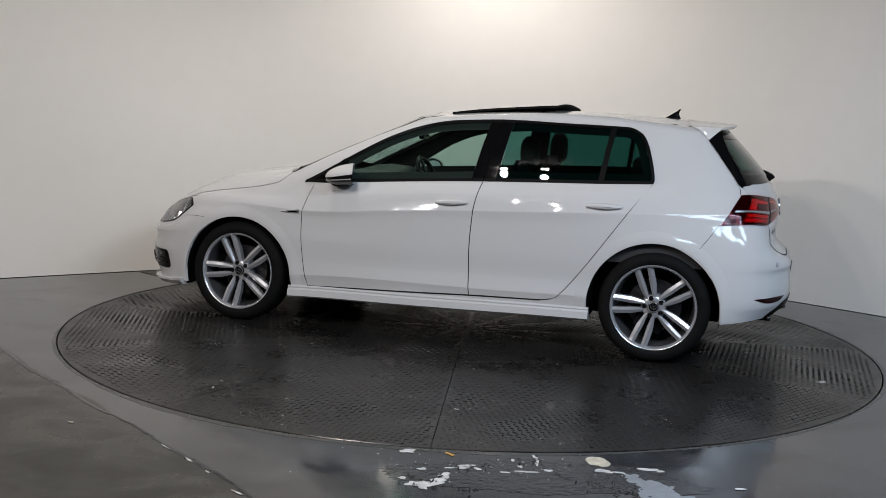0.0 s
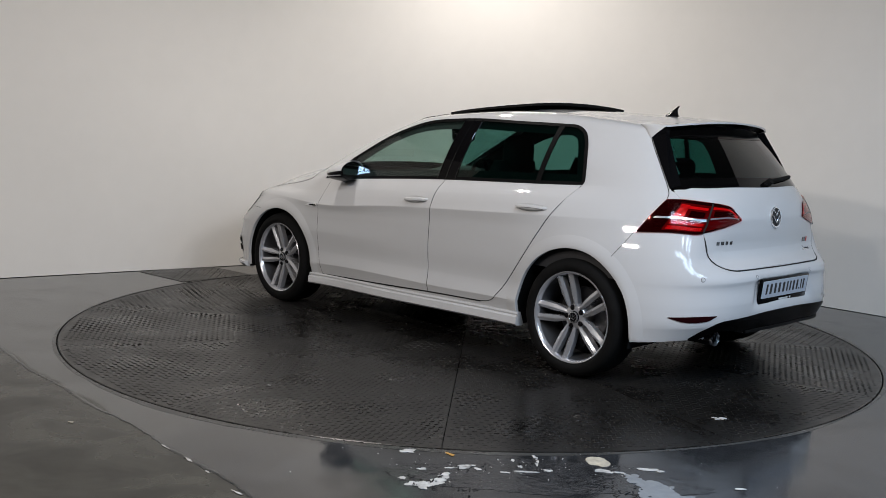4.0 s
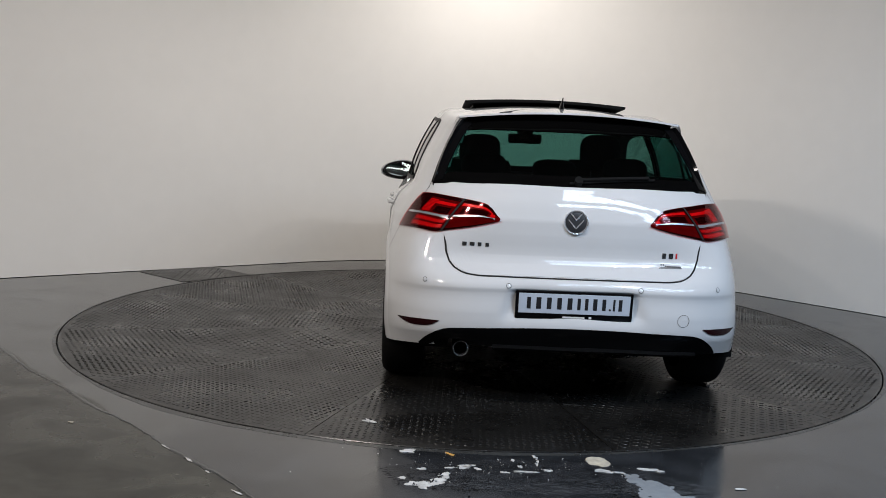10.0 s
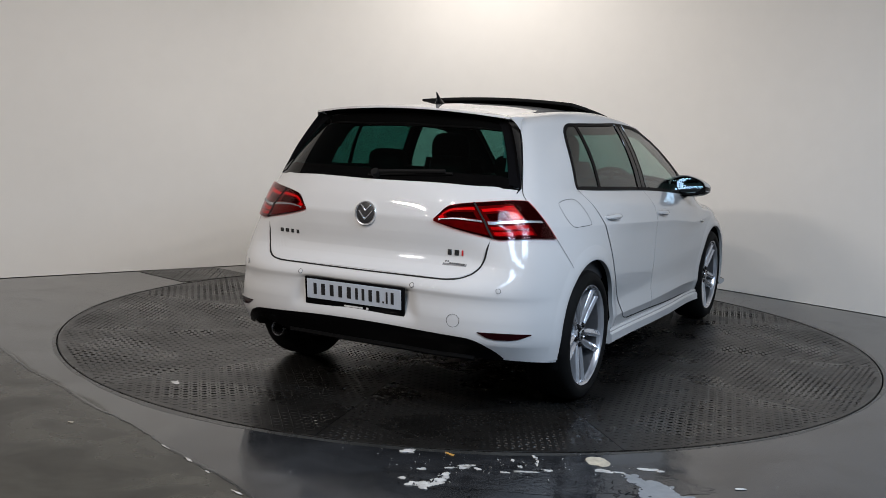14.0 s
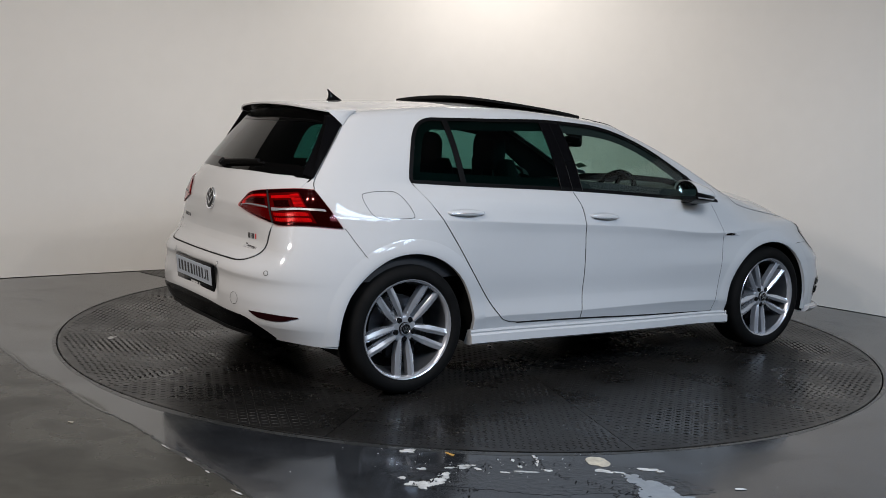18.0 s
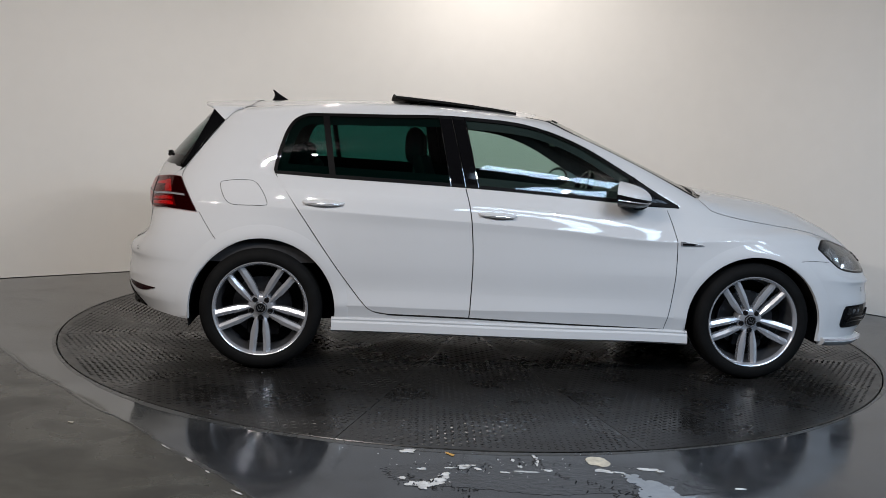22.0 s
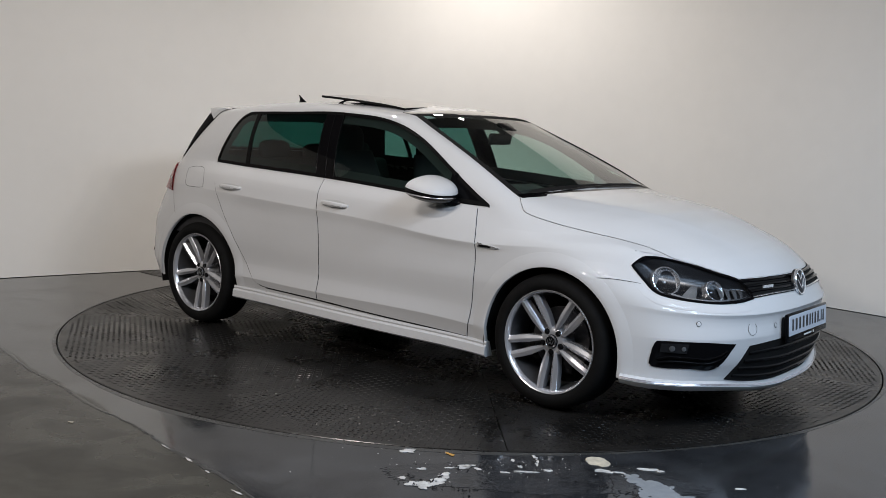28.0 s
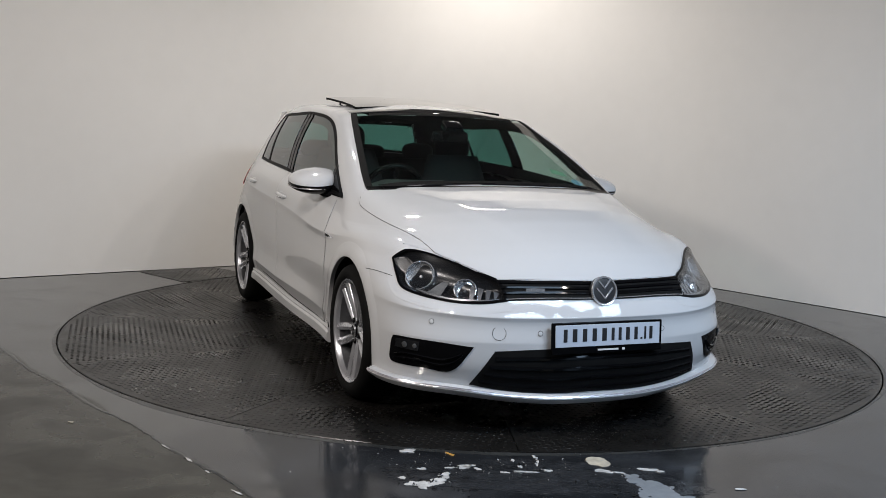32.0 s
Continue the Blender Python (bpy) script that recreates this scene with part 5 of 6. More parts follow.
# ---- door mirrors ----
for s in (1, -1):
    mirror = empty("door_mirror")
    mirror.parent = car
    mirror.matrix_basis = pose(.60, .868 * s, .977, 0, 0, 18 * s)

    def shell(lo, hi, shrink_=1.0):
        """A cup from the rim at the back to a low nose, between two heights."""
        bm = bmesh.new()
        rings_ = []
        for k in range(13):
            b_ = k / 12 * math.pi / 2
            r_ = max(0.02, math.cos(b_)) ** 0.85
            ring_ = []
            for i in range(40):
                a_ = 2 * math.pi * i / 40
                c_, w_ = math.cos(a_), math.sin(a_)
                y = 0.138 * r_ * math.copysign(abs(c_) ** 0.78, c_)
                z = (0.072 if w_ > 0 else 0.064) * r_ * math.copysign(abs(w_) ** 0.78, w_)
                z *= 1 - 0.26 * max(0, y * s / 0.138)
                z -= 0.022 * math.sin(b_)
                ring_.append(bm.verts.new((-0.062 + 0.172 * math.sin(b_) * shrink_, y * shrink_, z * shrink_ if z < 0 else z)))
            rings_.append(ring_)
        for p_, q_ in zip(rings_, rings_[1:]):
            for i in range(40):
                j = (i + 1) % 40
                bm.faces.new((p_[i], p_[j], q_[j], q_[i]))
        bm.faces.new(rings_[-1])
        inner = [bm.verts.new((v.co.x + 0.004, v.co.y * 0.93, v.co.z * 0.93)) for v in rings_[0]]
        for i in range(40):
            j = (i + 1) % 40
            bm.faces.new((rings_[0][i], inner[i], inner[j], rings_[0][j]))
        for z_, no in ((lo, -1), (hi, 1)):
            bmesh.ops.bisect_plane(bm, geom=bm.verts[:] + bm.edges[:] + bm.faces[:], plane_co=(0.05, 0, z_), plane_no=(0.18 * no, 0, no), clear_outer=True)
        return bm

    part("housing", shell(-0.010, 0.2), M_PAINT, mirror, "white mirror housing", sharp=45)
    part("lower_cover", shell(-0.2, -0.011, 0.985), M_PLASTIC, mirror, "black lower mirror cover", sharp=45)
    bm = tube([(-0.055 + 0.160 * math.cos(a), 0.135 * math.sin(a) * s, -0.020 - 0.016 * math.cos(a)) for a in (radians(q) for q in range(-30, 91, 15))], 0.0035, 30)
    part("indicator", bm, M_SILVER, mirror, "silver indicator strip")
    bm = bmesh.new()
    bmesh.ops.create_circle(bm, cap_ends=True, segments=28, radius=1, matrix=pose(-0.0575, 0, 0.006, 0, 90, 0) @ Matrix.Diagonal((0.047, 0.110, 1, 1)))
    part("mirror_glass", bm, M_MIRROR, mirror, "bluish mirror glass", smooth=False)
    bm = bmesh.new()
    bmesh.ops.create_circle(bm, cap_ends=True, segments=28, radius=1, matrix=pose(-0.0560, 0, 0.006, 0, 90, 0) @ Matrix.Diagonal((0.060, 0.131, 1, 1)))
    part("glass_rim", bm, M_PLASTIC, mirror, smooth=False)
    bm = tube([(0.005, -0.035 * s, -0.045), (0.03, -0.07 * s, -0.060), (0.07, -0.115 * s, -0.066)], 0.021, 12, 10)
    part("arm", bm, M_PLASTIC, mirror, "black mirror arm")

# ---- front lamps ----
M_HEAD = mat("headlight_housing", (0.014, 0.0145, 0.016), 0.2, 0.2, vary=0.3, scale=20, spec=0.3)
M_RED_CELL = mat("red_lamp_cell", (0.62, 0.02, 0.02), 0.12, vary=0.3, scale=90, spec=0.25)
for s in (1, -1):
    f = (lambda q: q) if s > 0 else flip_y
    bm = bmesh.new()
    lo_, up_ = smooth_line(f(HL_LO), 40), smooth_line(f(HL_UP), 40)
    rows_ = []
    for j in range(17):
        t = j / 16
        rows_.append([bm.verts.new(on_form(p.lerp(q, t), 0.0025 - 0.058 * min(1.0, 3.2 * t * (1 - t), 4.5 * (i / 39) * (1 - i / 39)))) for i, (p, q) in enumerate(zip(lo_, up_))])
    for p, q in zip(rows_, rows_[1:]):
        for i in range(39):
            bm.faces.new((p[i], p[i + 1], q[i + 1], q[i]))
    head = part("headlight", bm, M_HEAD, car, "headlight with a clear lens over dark housing and chrome reflectors")
    part("lamp_surround", ring(dense([f(HL_LO), list(reversed(f(HL_UP)))], 20), -0.042, 0.0010, 150, 0.004), M_PAINT, head, "white body edge round the headlight")
    part("lamp_border", ring(dense([f(HL_LO), list(reversed(f(HL_UP)))], 20), 0.011, 0.0042, 120), M_BLACK, head, "gloss black lamp border")
    for (cx, cy, cz), r, lean in (((1.824, .726, .676), .064, 0.25), ((1.985, .575, .636), .047, 0.45)):
        loc, nor, _, _ = FORM.find_nearest(Vector((cx, cy * s, cz)))
        nor = nor if nor.x > 0 else -nor
        axis = (Vector((1, 0.1 * s, 0.05)) * lean + nor).normalized()
        m = Matrix.Translation(loc - nor * 0.053) @ axis.to_track_quat("Z", "Y").to_matrix().to_4x4()
        bm = bmesh.new()
        lathe(bm, [(r * 1.04, 0.0), (r * 1.04, 0.033), (r * 0.98, 0.034), (r * 0.90, 0.020), (r * 0.70, 0.009), (r * 0.45, 0.004), (r * 0.20, 0.003)], 14, m)
        bowl = part("reflector", bm, M_CHROME, head, "faceted chrome reflector bowl", sharp=8)
        bm = bmesh.new()
        rr = lathe(bm, [(r * 0.15, 0.002), (r * 0.14, 0.012), (r * 0.08, 0.016)], 14, m)
        bm.faces.new(rr[-1])
        part("bulb", bm, M_HOUSING, bowl, "small dark bulb shield")
    # mirrored ribs beside the inner lamp, running down to its lower corner
    a_, b_, c_, d_ = (Vector((x, y * s, z)) for x, y, z in ((2.034, .580, .588), (2.094, .455, .597), (2.000, .556, .664), (2.072, .446, .628)))
    for k in range(4):
        t0, t1 = 0.04 + 0.26 * k, 0.14 + 0.26 * k
        part("lamp_facet", patch([a_.lerp(b_, t0), a_.lerp(b_, t1)], [c_.lerp(d_, t0 - 0.03), c_.lerp(d_, t1 + 0.06)], -0.030 + 0.003 * k, 4, 5, 0.004), M_DARKCHROME, head, "narrow mirrored facet", sharp=10)
    part("lamp_bezel", patch(f([(1.86, .745, .612), (1.92, .705, .598), (2.0, .635, .588), (2.065, .525, .590), (2.09, .46, .600)]), f([(1.86, .74, .618), (1.92, .70, .606), (2.0, .625, .595), (2.07, .515, .598), (2.095, .44, .607)]), -0.014, 26, 4, 0.004), M_DARKCHROME, head, "silver lower lamp strip")
    part("lamp_web", patch(f([(1.895, .71, .605), (1.925, .66, .665)]), f([(1.945, .665, .598), (1.945, .635, .668)]), -0.022, 8, 4, 0.003), M_HOUSING, head, "grey housing web")
    part("lens", patch(f(HL_LO), f(HL_UP), 0.0034, 34, 12, 0), M_LENS, head, "clear lens", sharp=60)

# ---- grille, emblem and lower intake ----
G_UP = [(2.036, -.44, .667), (2.078, -.30, .669), (2.108, -.077, .669), (2.108, .077, .669), (2.078, .30, .669), (2.036, .44, .667)]
G_LO = [(2.111, -.432, .592), (2.14, -.26, .596), (2.160, -.10, .598), (2.160, .10, .598), (2.14, .26, .596), (2.111, .432, .592)]
grille = part("grille", patch(G_LO, G_UP, 0.004, 44, 8), M_UNDER, car, "gloss black upper grille")
for t, m_, w in ((0.10, M_CHROME, 0.0035), (0.36, M_BLACK, 0.014), (0.62, M_BLACK, 0.014), (0.90, M_BLACK, 0.012)):
    pts = [Vector(a).lerp(Vector(b), t) for a, b in zip(G_LO, G_UP)]
    part("grille_slat", sweep(pts, [(0, -w / 2), (.010, -w / 2), (.014, 0), (.010, w / 2), (0, w / 2)], 44), m_, grille, "thin chrome slat" if m_ is M_CHROME else "")
part("grille_badge", sweep([(2.095, -.345, .630), (2.104, -.30, .631), (2.112, -.265, .632)], [(0.014, -.009), (.019, -.009), (.019, .009), (.014, .009)], 6), M_CHROME, grille, "small chrome bar badge")


def emblem(where, axis, r, parent):
    """A round badge: dark disc, chrome ring and plain chevron bars."""
    m = Matrix.Translation(where) @ Vector(axis).to_track_quat("Z", "Y").to_matrix().to_4x4()
    bm = bmesh.new()
    rr = lathe(bm, [(r, -0.016), (r, 0.0), (r * 0.86, 0.004), (r * 0.5, 0.005)], 40, m)
    bm.faces.new(rr[-1])
    base = part("emblem", bm, M_INK, parent, "round chrome and dark badge with chevron bars")
    bm = bmesh.new()
    lathe(bm, [(r * 1.0, -0.004), (r * 1.02, 0.004), (r * 0.97, 0.009), (r * 0.88, 0.008), (r * 0.85, 0.003)], 40, m)
    part("emblem_ring", bm, M_CHROME, base)
    for x0, y0, x1, y1 in ((-.42, .66, 0, .18), (.42, .66, 0, .18), (-.60, .16, 0, -.52), (.60, .16, 0, -.52)):
        d = Vector((x1 - x0, y1 - y0, 0)) * r
        bm = bmesh.new()
        box(bm, d.length + r * 0.1, r * 0.10, 0.005, m @ pose((x0 + x1) / 2 * r, (y0 + y1) / 2 * r, 0.007, 0, 0, math.degrees(math.atan2(d.y, d.x))), bevel=0.001, seg=1)
        part("emblem_bar", bm, M_CHROME, base)


emblem((2.158, 0, .632), (1, 0, 0.22), 0.062, grille)
emblem((-1.987, 0, .886), (-1, 0, 0.10), 0.056, tailgate)

LG_UP = [(2.138, -.486, .384), (2.166, -.377, .391), (2.187, -.245, .396), (2.199, 0, .40), (2.187, .245, .396), (2.166, .377, .391), (2.138, .486, .384)]
LG_LO = [(2.056, -.561, .229), (2.088, -.452, .213), (2.13, -.19, .196), (2.145, 0, .194), (2.13, .19, .196), (2.088, .452, .213), (2.056, .561, .229)]
intake = part("lower_intake", patch(LG_LO, LG_UP, 0.003, 50, 10), M_UNDER, car, "black lower intake grille")
for t in (0.14, 0.36, 0.58, 0.80):
    pts = [Vector((1, 0.955, 1)) * Vector(a).lerp(Vector(b), t) for a, b in zip(LG_LO, LG_UP)]
    part("intake_slat", sweep(pts, [(0, -.009), (.006, -.008), (.009, .001), (.006, .008), (0, .009)], 50), M_BLACK, intake)
for s in (1, -1):
    f = (lambda q: q) if s > 0 else flip_y
    FOG_UP = [(1.823, .842, .325), (1.840, .835, .398), (1.871, .819, .413), (2.017, .701, .411), (2.105, .570, .399)]
    FOG_LO = [(1.823, .843, .308), (1.843, .832, .292), (1.965, .744, .288), (2.048, .644, .284), (2.102, .575, .388)]
    vent = part("fog_vent", patch(f(FOG_LO), f(FOG_UP), 0.0032, 26, 8), M_BLACK, car, "gloss black fog lamp vent")
    for t in (0.25, 0.42):
        pts = [Vector(a).lerp(Vector(b), t) for a, b in zip(smooth_line(f(FOG_LO), 9), smooth_line(f(FOG_UP), 9))][1:8]
        part("vent_slat", sweep(pts, [(0, -.006), (.008, -.005), (.012, .002), (.008, .006), (0, .006)], 20), M_BLACK, vent)
    fog = part("fog_lamp", patch(f([(1.862, .822, .365), (1.905, .795, .363), (1.955, .755, .362)]), f([(1.865, .82, .402), (1.91, .79, .405), (1.96, .748, .404)]), 0.008, 14, 5, 0.006), M_HEAD, vent, "small fog lamp")
    part("fog_lens", disc_on((1.905, .795 * s, .383), 0.013, 0.010, dome=0.002), M_HOUSING, fog)
    part("fog_lens", disc_on((1.945, .765 * s, .383), 0.010, 0.010, dome=0.002), M_HOUSING, fog)

# front blade with a bright upper line
BLADE = [(1.70, -.864, .236), (1.80, -.832, .230), (1.90, -.765, .226), (1.99, -.672, .218), (2.055, -.558, .207), (2.10, -.40, .194), (2.13, -.19, .181), (2.14, 0, .178)]
BLADE = BLADE + [(p[0], -p[1], p[2]) for p in reversed(BLADE[:-1])]
part("front_blade", sweep(BLADE, [(-.03, .010), (.012, .008), (.034, .001), (.038, -.008), (.030, -.018), (.012, -.034), (-.04, -.040)], 90), M_PAINT, car, "white front splitter blade", sharp=35)
part("blade_line", sweep(BLADE, [(.034, .0025), (.0388, -.0005), (.0398, -.003), (.036, .005)], 90), M_SILVER, car, "thin silver line on the splitter")

# parking sensors and towing caps
for p in ((1.983, .712, .491), (2.177, .30, .463), (1.983, -.712, .491), (2.177, -.30, .463), (-2.07, .30, .596), (-2.07, -.30, .596), (-1.969, .673, .596), (-1.969, -.673, .596)):
    sensor = part("parking_sensor", disc_on(p, 0.0095, 0.002, dome=0.001, thick=0.002), M_PAINT, car, "white parking sensor")
    loc, nor, _, _ = FORM.find_nearest(Vector(p))
    nor = nor if nor.dot(loc - Vector((0, 0, .6))) > 0 else -nor
    bm = bmesh.new()
    lathe(bm, [(0.0096, 0.0016), (0.0118, 0.0016)], 24, Matrix.Translation(loc) @ nor.to_track_quat("Z", "Y").to_matrix().to_4x4())
    part("sensor_ring", bm, M_GAP, sensor)
for p in ((2.137, -.471, .462), (-2.055, -.504, .460)):
    loc, nor, _, _ = FORM.find_nearest(Vector(p))
    nor = nor if nor.dot(loc - Vector((0, 0, .6))) > 0 else -nor
    bm = bmesh.new()
    lathe(bm, [(0.0275, 0.0012), (0.0292, 0.0012)], 32, Matrix.Translation(loc) @ nor.to_track_quat("Z", "Y").to_matrix().to_4x4())
    part("towing_cap_gap", bm, M_GAP, car)

# ---- rear lamps ----
TL_UP = [(-1.963, .345, .884), (-1.944, .378, .917), (-1.923, .410, .944), (-1.859, .548, .962), (-1.745, .690, .972)]
TL_LO = [(-1.962, .345, .878), (-1.952, .450, .850), (-1.915, .583, .822), (-1.877, .664, .811), (-1.650, .793, .806)]


TL_LINES = smooth_line(TL_LO, 401), smooth_line(TL_UP, 401)


def tl(a, b, v0, v1):
    """A band of the rear lamp between two shares of its length and height."""
    lo, up = TL_LINES
    ks = [int(round(400 * (a + (b - a) * i / 6))) for i in range(7)]
    return [tuple(lo[k].lerp(up[k], v0)) for k in ks], [tuple(lo[k].lerp(up[k], v1)) for k in ks]


for s in (1, -1):
    f = (lambda q: q) if s > 0 else flip_y
    lampo = part("tail_lamp", patch(f(TL_LO), f(TL_UP), 0.006, 40, 12, 0.012), M_RED, car, "red tail lamp with silver strip and smoked outer edge")
    for name_, a, b, v0, v1, m_, o in (("smoked_edge", .815, 1.0, 0.0, 1.0, M_RED_DK, .0076), ("smoked_edge", .03, .93, .90, 1.0, M_RED_DK, .0076), ("smoked_edge", .03, .93, 0.0, .07, M_RED_DK, .0076),
                                       ("smoked_edge", .14, .40, .50, .72, M_RED_DK, .0073), ("smoked_edge", .51, .67, .50, .68, M_RED_DK, .0073),
                                       ("lamp_element", .10, .43, .78, .86, M_RED_HOT, .0074), ("lamp_element", .06, .11, .50, .80, M_RED_HOT, .0074),
                                       ("lamp_element", .49, .74, .74, .82, M_RED_HOT, .0074), ("lamp_element", .71, .80, .50, .85, M_RED_HOT, .0074), ("lamp_element", .49, .79, .10, .20, M_RED_HOT, .0074), ("lamp_element", .49, .79, .25, .34, M_RED_HOT, .0074),
                                       ("silver_strip", .05, .43, .395, .455, M_SILVER, .0120), ("silver_strip", .48, .95, .395, .455, M_SILVER, .0120)):
        lo, up = tl(a, b, v0, v1)
        part(name_, patch(f(lo), f(up), o, 18, 5, 0.002), m_, lampo, "bright red lamp element" if m_ is M_RED_HOT else "")
    # fine ribs across the bright elements, and the studded strip
    for k in range(15):
        lo, up = tl(.498 + .020 * k, .503 + .020 * k, .10, .34)
        part("lamp_rib", patch(f(lo), f(up), .0079, 3, 3, 0.001), M_RED, lampo)
    for k in range(9):
        lo, up = tl(.70, .80, .515 + .036 * k, .524 + .036 * k)
        part("lamp_rib", patch(f(lo), f(up), .0079, 6, 3, 0.001), M_RED, lampo)
    for k in range(16):
        a_ = .07 + .0225 * k
        for sh in (0.0, .43):
            lo, up = tl(a_ + sh, a_ + sh + .006, .40, .455)
            part("strip_notch", patch(f(lo), f(up), .0126, 3, 3, 0.001), M_HOUSING, lampo)
    for k in range(6):
        lo, up = tl(.15 + .046 * k, .165 + .046 * k, .80, .84)
        part("lamp_cell", patch(f(lo), f(up), .0086, 4, 3, 0.001), M_RED_CELL, lampo)
    lo, up = tl(.445, .465, 0, 1)
    part("lamp_gap", patch(f(lo), f(up), .0125, 6, 8, 0.003), M_GAP, lampo)
    part("lens", patch(f(TL_LO), f(TL_UP), 0.0112, 40, 12, 0.006), M_RED_LENS, lampo, "clear red outer lens")
    # reflector in the bumper
    part("bumper_reflector", patch(f([(-2.018, .607, .413), (-1.991, .655, .390), (-1.93, .735, .383), (-1.865, .793, .400)]), f([(-2.018, .603, .417), (-1.974, .685, .414), (-1.92, .745, .409), (-1.862, .796, .404)]), 0.004, 18, 4, 0.004), M_RED_DK, car, "slim red bumper reflector")

# diffuser, exhaust
DF_UP = [(-1.93, -.70, .290), (-1.973, -.664, .332), (-2.015, -.60, .376), (-2.04, -.53, .391), (-2.06, -.357, .400), (-2.072, 0, .409)]
DF_UP = DF_UP + [(p[0], -p[1], p[2]) for p in reversed(DF_UP[:-1])]
DF_LO = [(-1.925, -.695, .286), (-1.955, -.655, .288), (-1.99, -.585, .292), (-2.02, -.50, .300), (-2.04, -.30, .308), (-2.06, 0, .31)]
DF_LO = DF_LO + [(p[0], -p[1], p[2]) for p in reversed(DF_LO[:-1])]
DF_LO = [(-2.032, .50, .338) if p[1] == .50 else (-2.0, .592, .328) if p[1] == .585 else (-2.045, .36, .31) if p[1] == .30 else p for p in DF_LO]
diffuser = part("diffuser", patch(DF_LO, DF_UP, 0.004, 60, 8, 0.006), M_DIFFUSER, car, "gloss black rear diffuser")
part("diffuser_lip", sweep([(p[0], p[1], p[2] + .004) for p in DF_LO[2:-4]], [(-.02, .01), (.010, .006), (.012, -.008), (-.05, -.03)], 50), M_SEAL, diffuser)
bm = bmesh.new()
for y in (.50,):
    lathe(bm, [(.030, .16), (.036, .16), (.037, -.002), (.0355, -.006), (.032, -.004), (.031, .10)], 28, pose(-1.962, y, .277, 0, 90, 0))
pipe = part("exhaust_pipe", bm, M_PLASTIC, car, "dark exhaust tailpipe", sharp=60)
bm = bmesh.new()
lathe(bm, [(.0372, .010), (.0376, -.003), (.0355, -.0075), (.0318, -.005), (.0312, .012)], 28, pose(-1.962, .50, .277, 0, 90, 0))
part("pipe_rim", bm, M_DARKCHROME, pipe, "dull chrome rim of the tailpipe", sharp=60)
bm = bmesh.new()
rr = lathe(bm, [(.031, .09), (.01, .09)], 20, pose(-1.962, .50, .277, 0, 90, 0))
bm.faces.new(rr[-1])
part("exhaust_inside", bm, M_GAP, car)

# ---- spoiler ----
def spoiler():
    bm = bmesh.new()
    top, bot = [], []
    for i in range(25):
        y = -0.535 + 1.07 * i / 24
        q = abs(y) / 0.535
        xf, xr = -1.40 - 0.06 * q * q, -1.703 + 0.085 * q ** 3
        zr = 1.384 - 0.034 * q * q
        row, low = [], []
        for k in range(9):
            t = k / 8
            x = xf + (xr - xf) * t
            z0 = on_form((xf, y, 1.41), 0.0035).z
            z = z0 + (zr - z0) * (t ** 1.15)
            z += (min(z, on_form((x, y, z), 0.004).z) - z) * max(0, (q - 0.75) / 0.25) * max(0, 1 - 2.2 * t)
            row.append(bm.verts.new((x, y, z)))
            low.append(bm.verts.new((x, y, z - 0.003 - 0.006 * min(1, t * 1.2))))
        top.append(row)
        bot.append(low)
    for g, flip in ((top, False), (bot, True)):
        for a, b in zip(g, g[1:]):
            for i in range(8):
                bm.faces.new((a[i], b[i], b[i + 1], a[i + 1]) if not flip else (a[i], a[i + 1], b[i + 1], b[i]))
    for i in range(24):
        bm.faces.new((top[i][8], top[i + 1][8], bot[i + 1][8], bot[i][8]))
    for e in (0, 24):
        for k in range(8):
            bm.faces.new((top[e][k], top[e][k + 1], bot[e][k + 1], bot[e][k]))
    return bm


spoil = part("roof_spoiler", spoiler(), M_PAINT, car, "white roof spoiler over the rear window", sharp=35)
bm = bmesh.new()
vv = []
for i in range(21):
    y = -0.50 + 1.0 * i / 20
    q = abs(y) / 0.535
    xr = -1.696 + 0.083 * q ** 3
    zr = 1.3745 - 0.034 * q * q
    a = on_form((-1.60 + .06 * q * q, y, 1.28), 0.005)
    vv.append([bm.verts.new((xr, y, zr)), bm.verts.new(((xr + a.x) / 2 + .01, y, (zr + a.z) / 2 + .005)), bm.verts.new(a)])
for a, b in zip(vv, vv[1:]):
    for k in range(2):
        bm.faces.new((a[k], b[k], b[k + 1], a[k + 1]))
part("window_top_band", patch([(-1.585, -.47, 1.245), (-1.65, -.3, 1.255), (-1.68, 0, 1.26), (-1.65, .3, 1.255), (-1.585, .47, 1.245)], [(-1.535, -.51, 1.32), (-1.60, -.36, 1.336), (-1.633, 0, 1.343), (-1.60, .36, 1.336), (-1.535, .51, 1.32)], 0.0032, 30, 5), M_RIMGLASS, rear_window, "black upper band of the rear window")
part("spoiler_underside", bm, M_BLACK, spoil, "gloss black spoiler underside")
for s in (1, -1):
    f = (lambda q: q) if s > 0 else flip_y
    part("spoiler_wing", patch(f([(-1.738, .660, 1.03), (-1.647, .620, 1.16), (-1.555, .565, 1.277), (-1.52, .533, 1.322)]), f([(-1.765, .605, 1.04), (-1.685, .555, 1.16), (-1.60, .49, 1.28), (-1.57, .46, 1.325)]), 0.0055, 20, 5, 0.005), M_BLACK, spoil, "gloss black side wing")

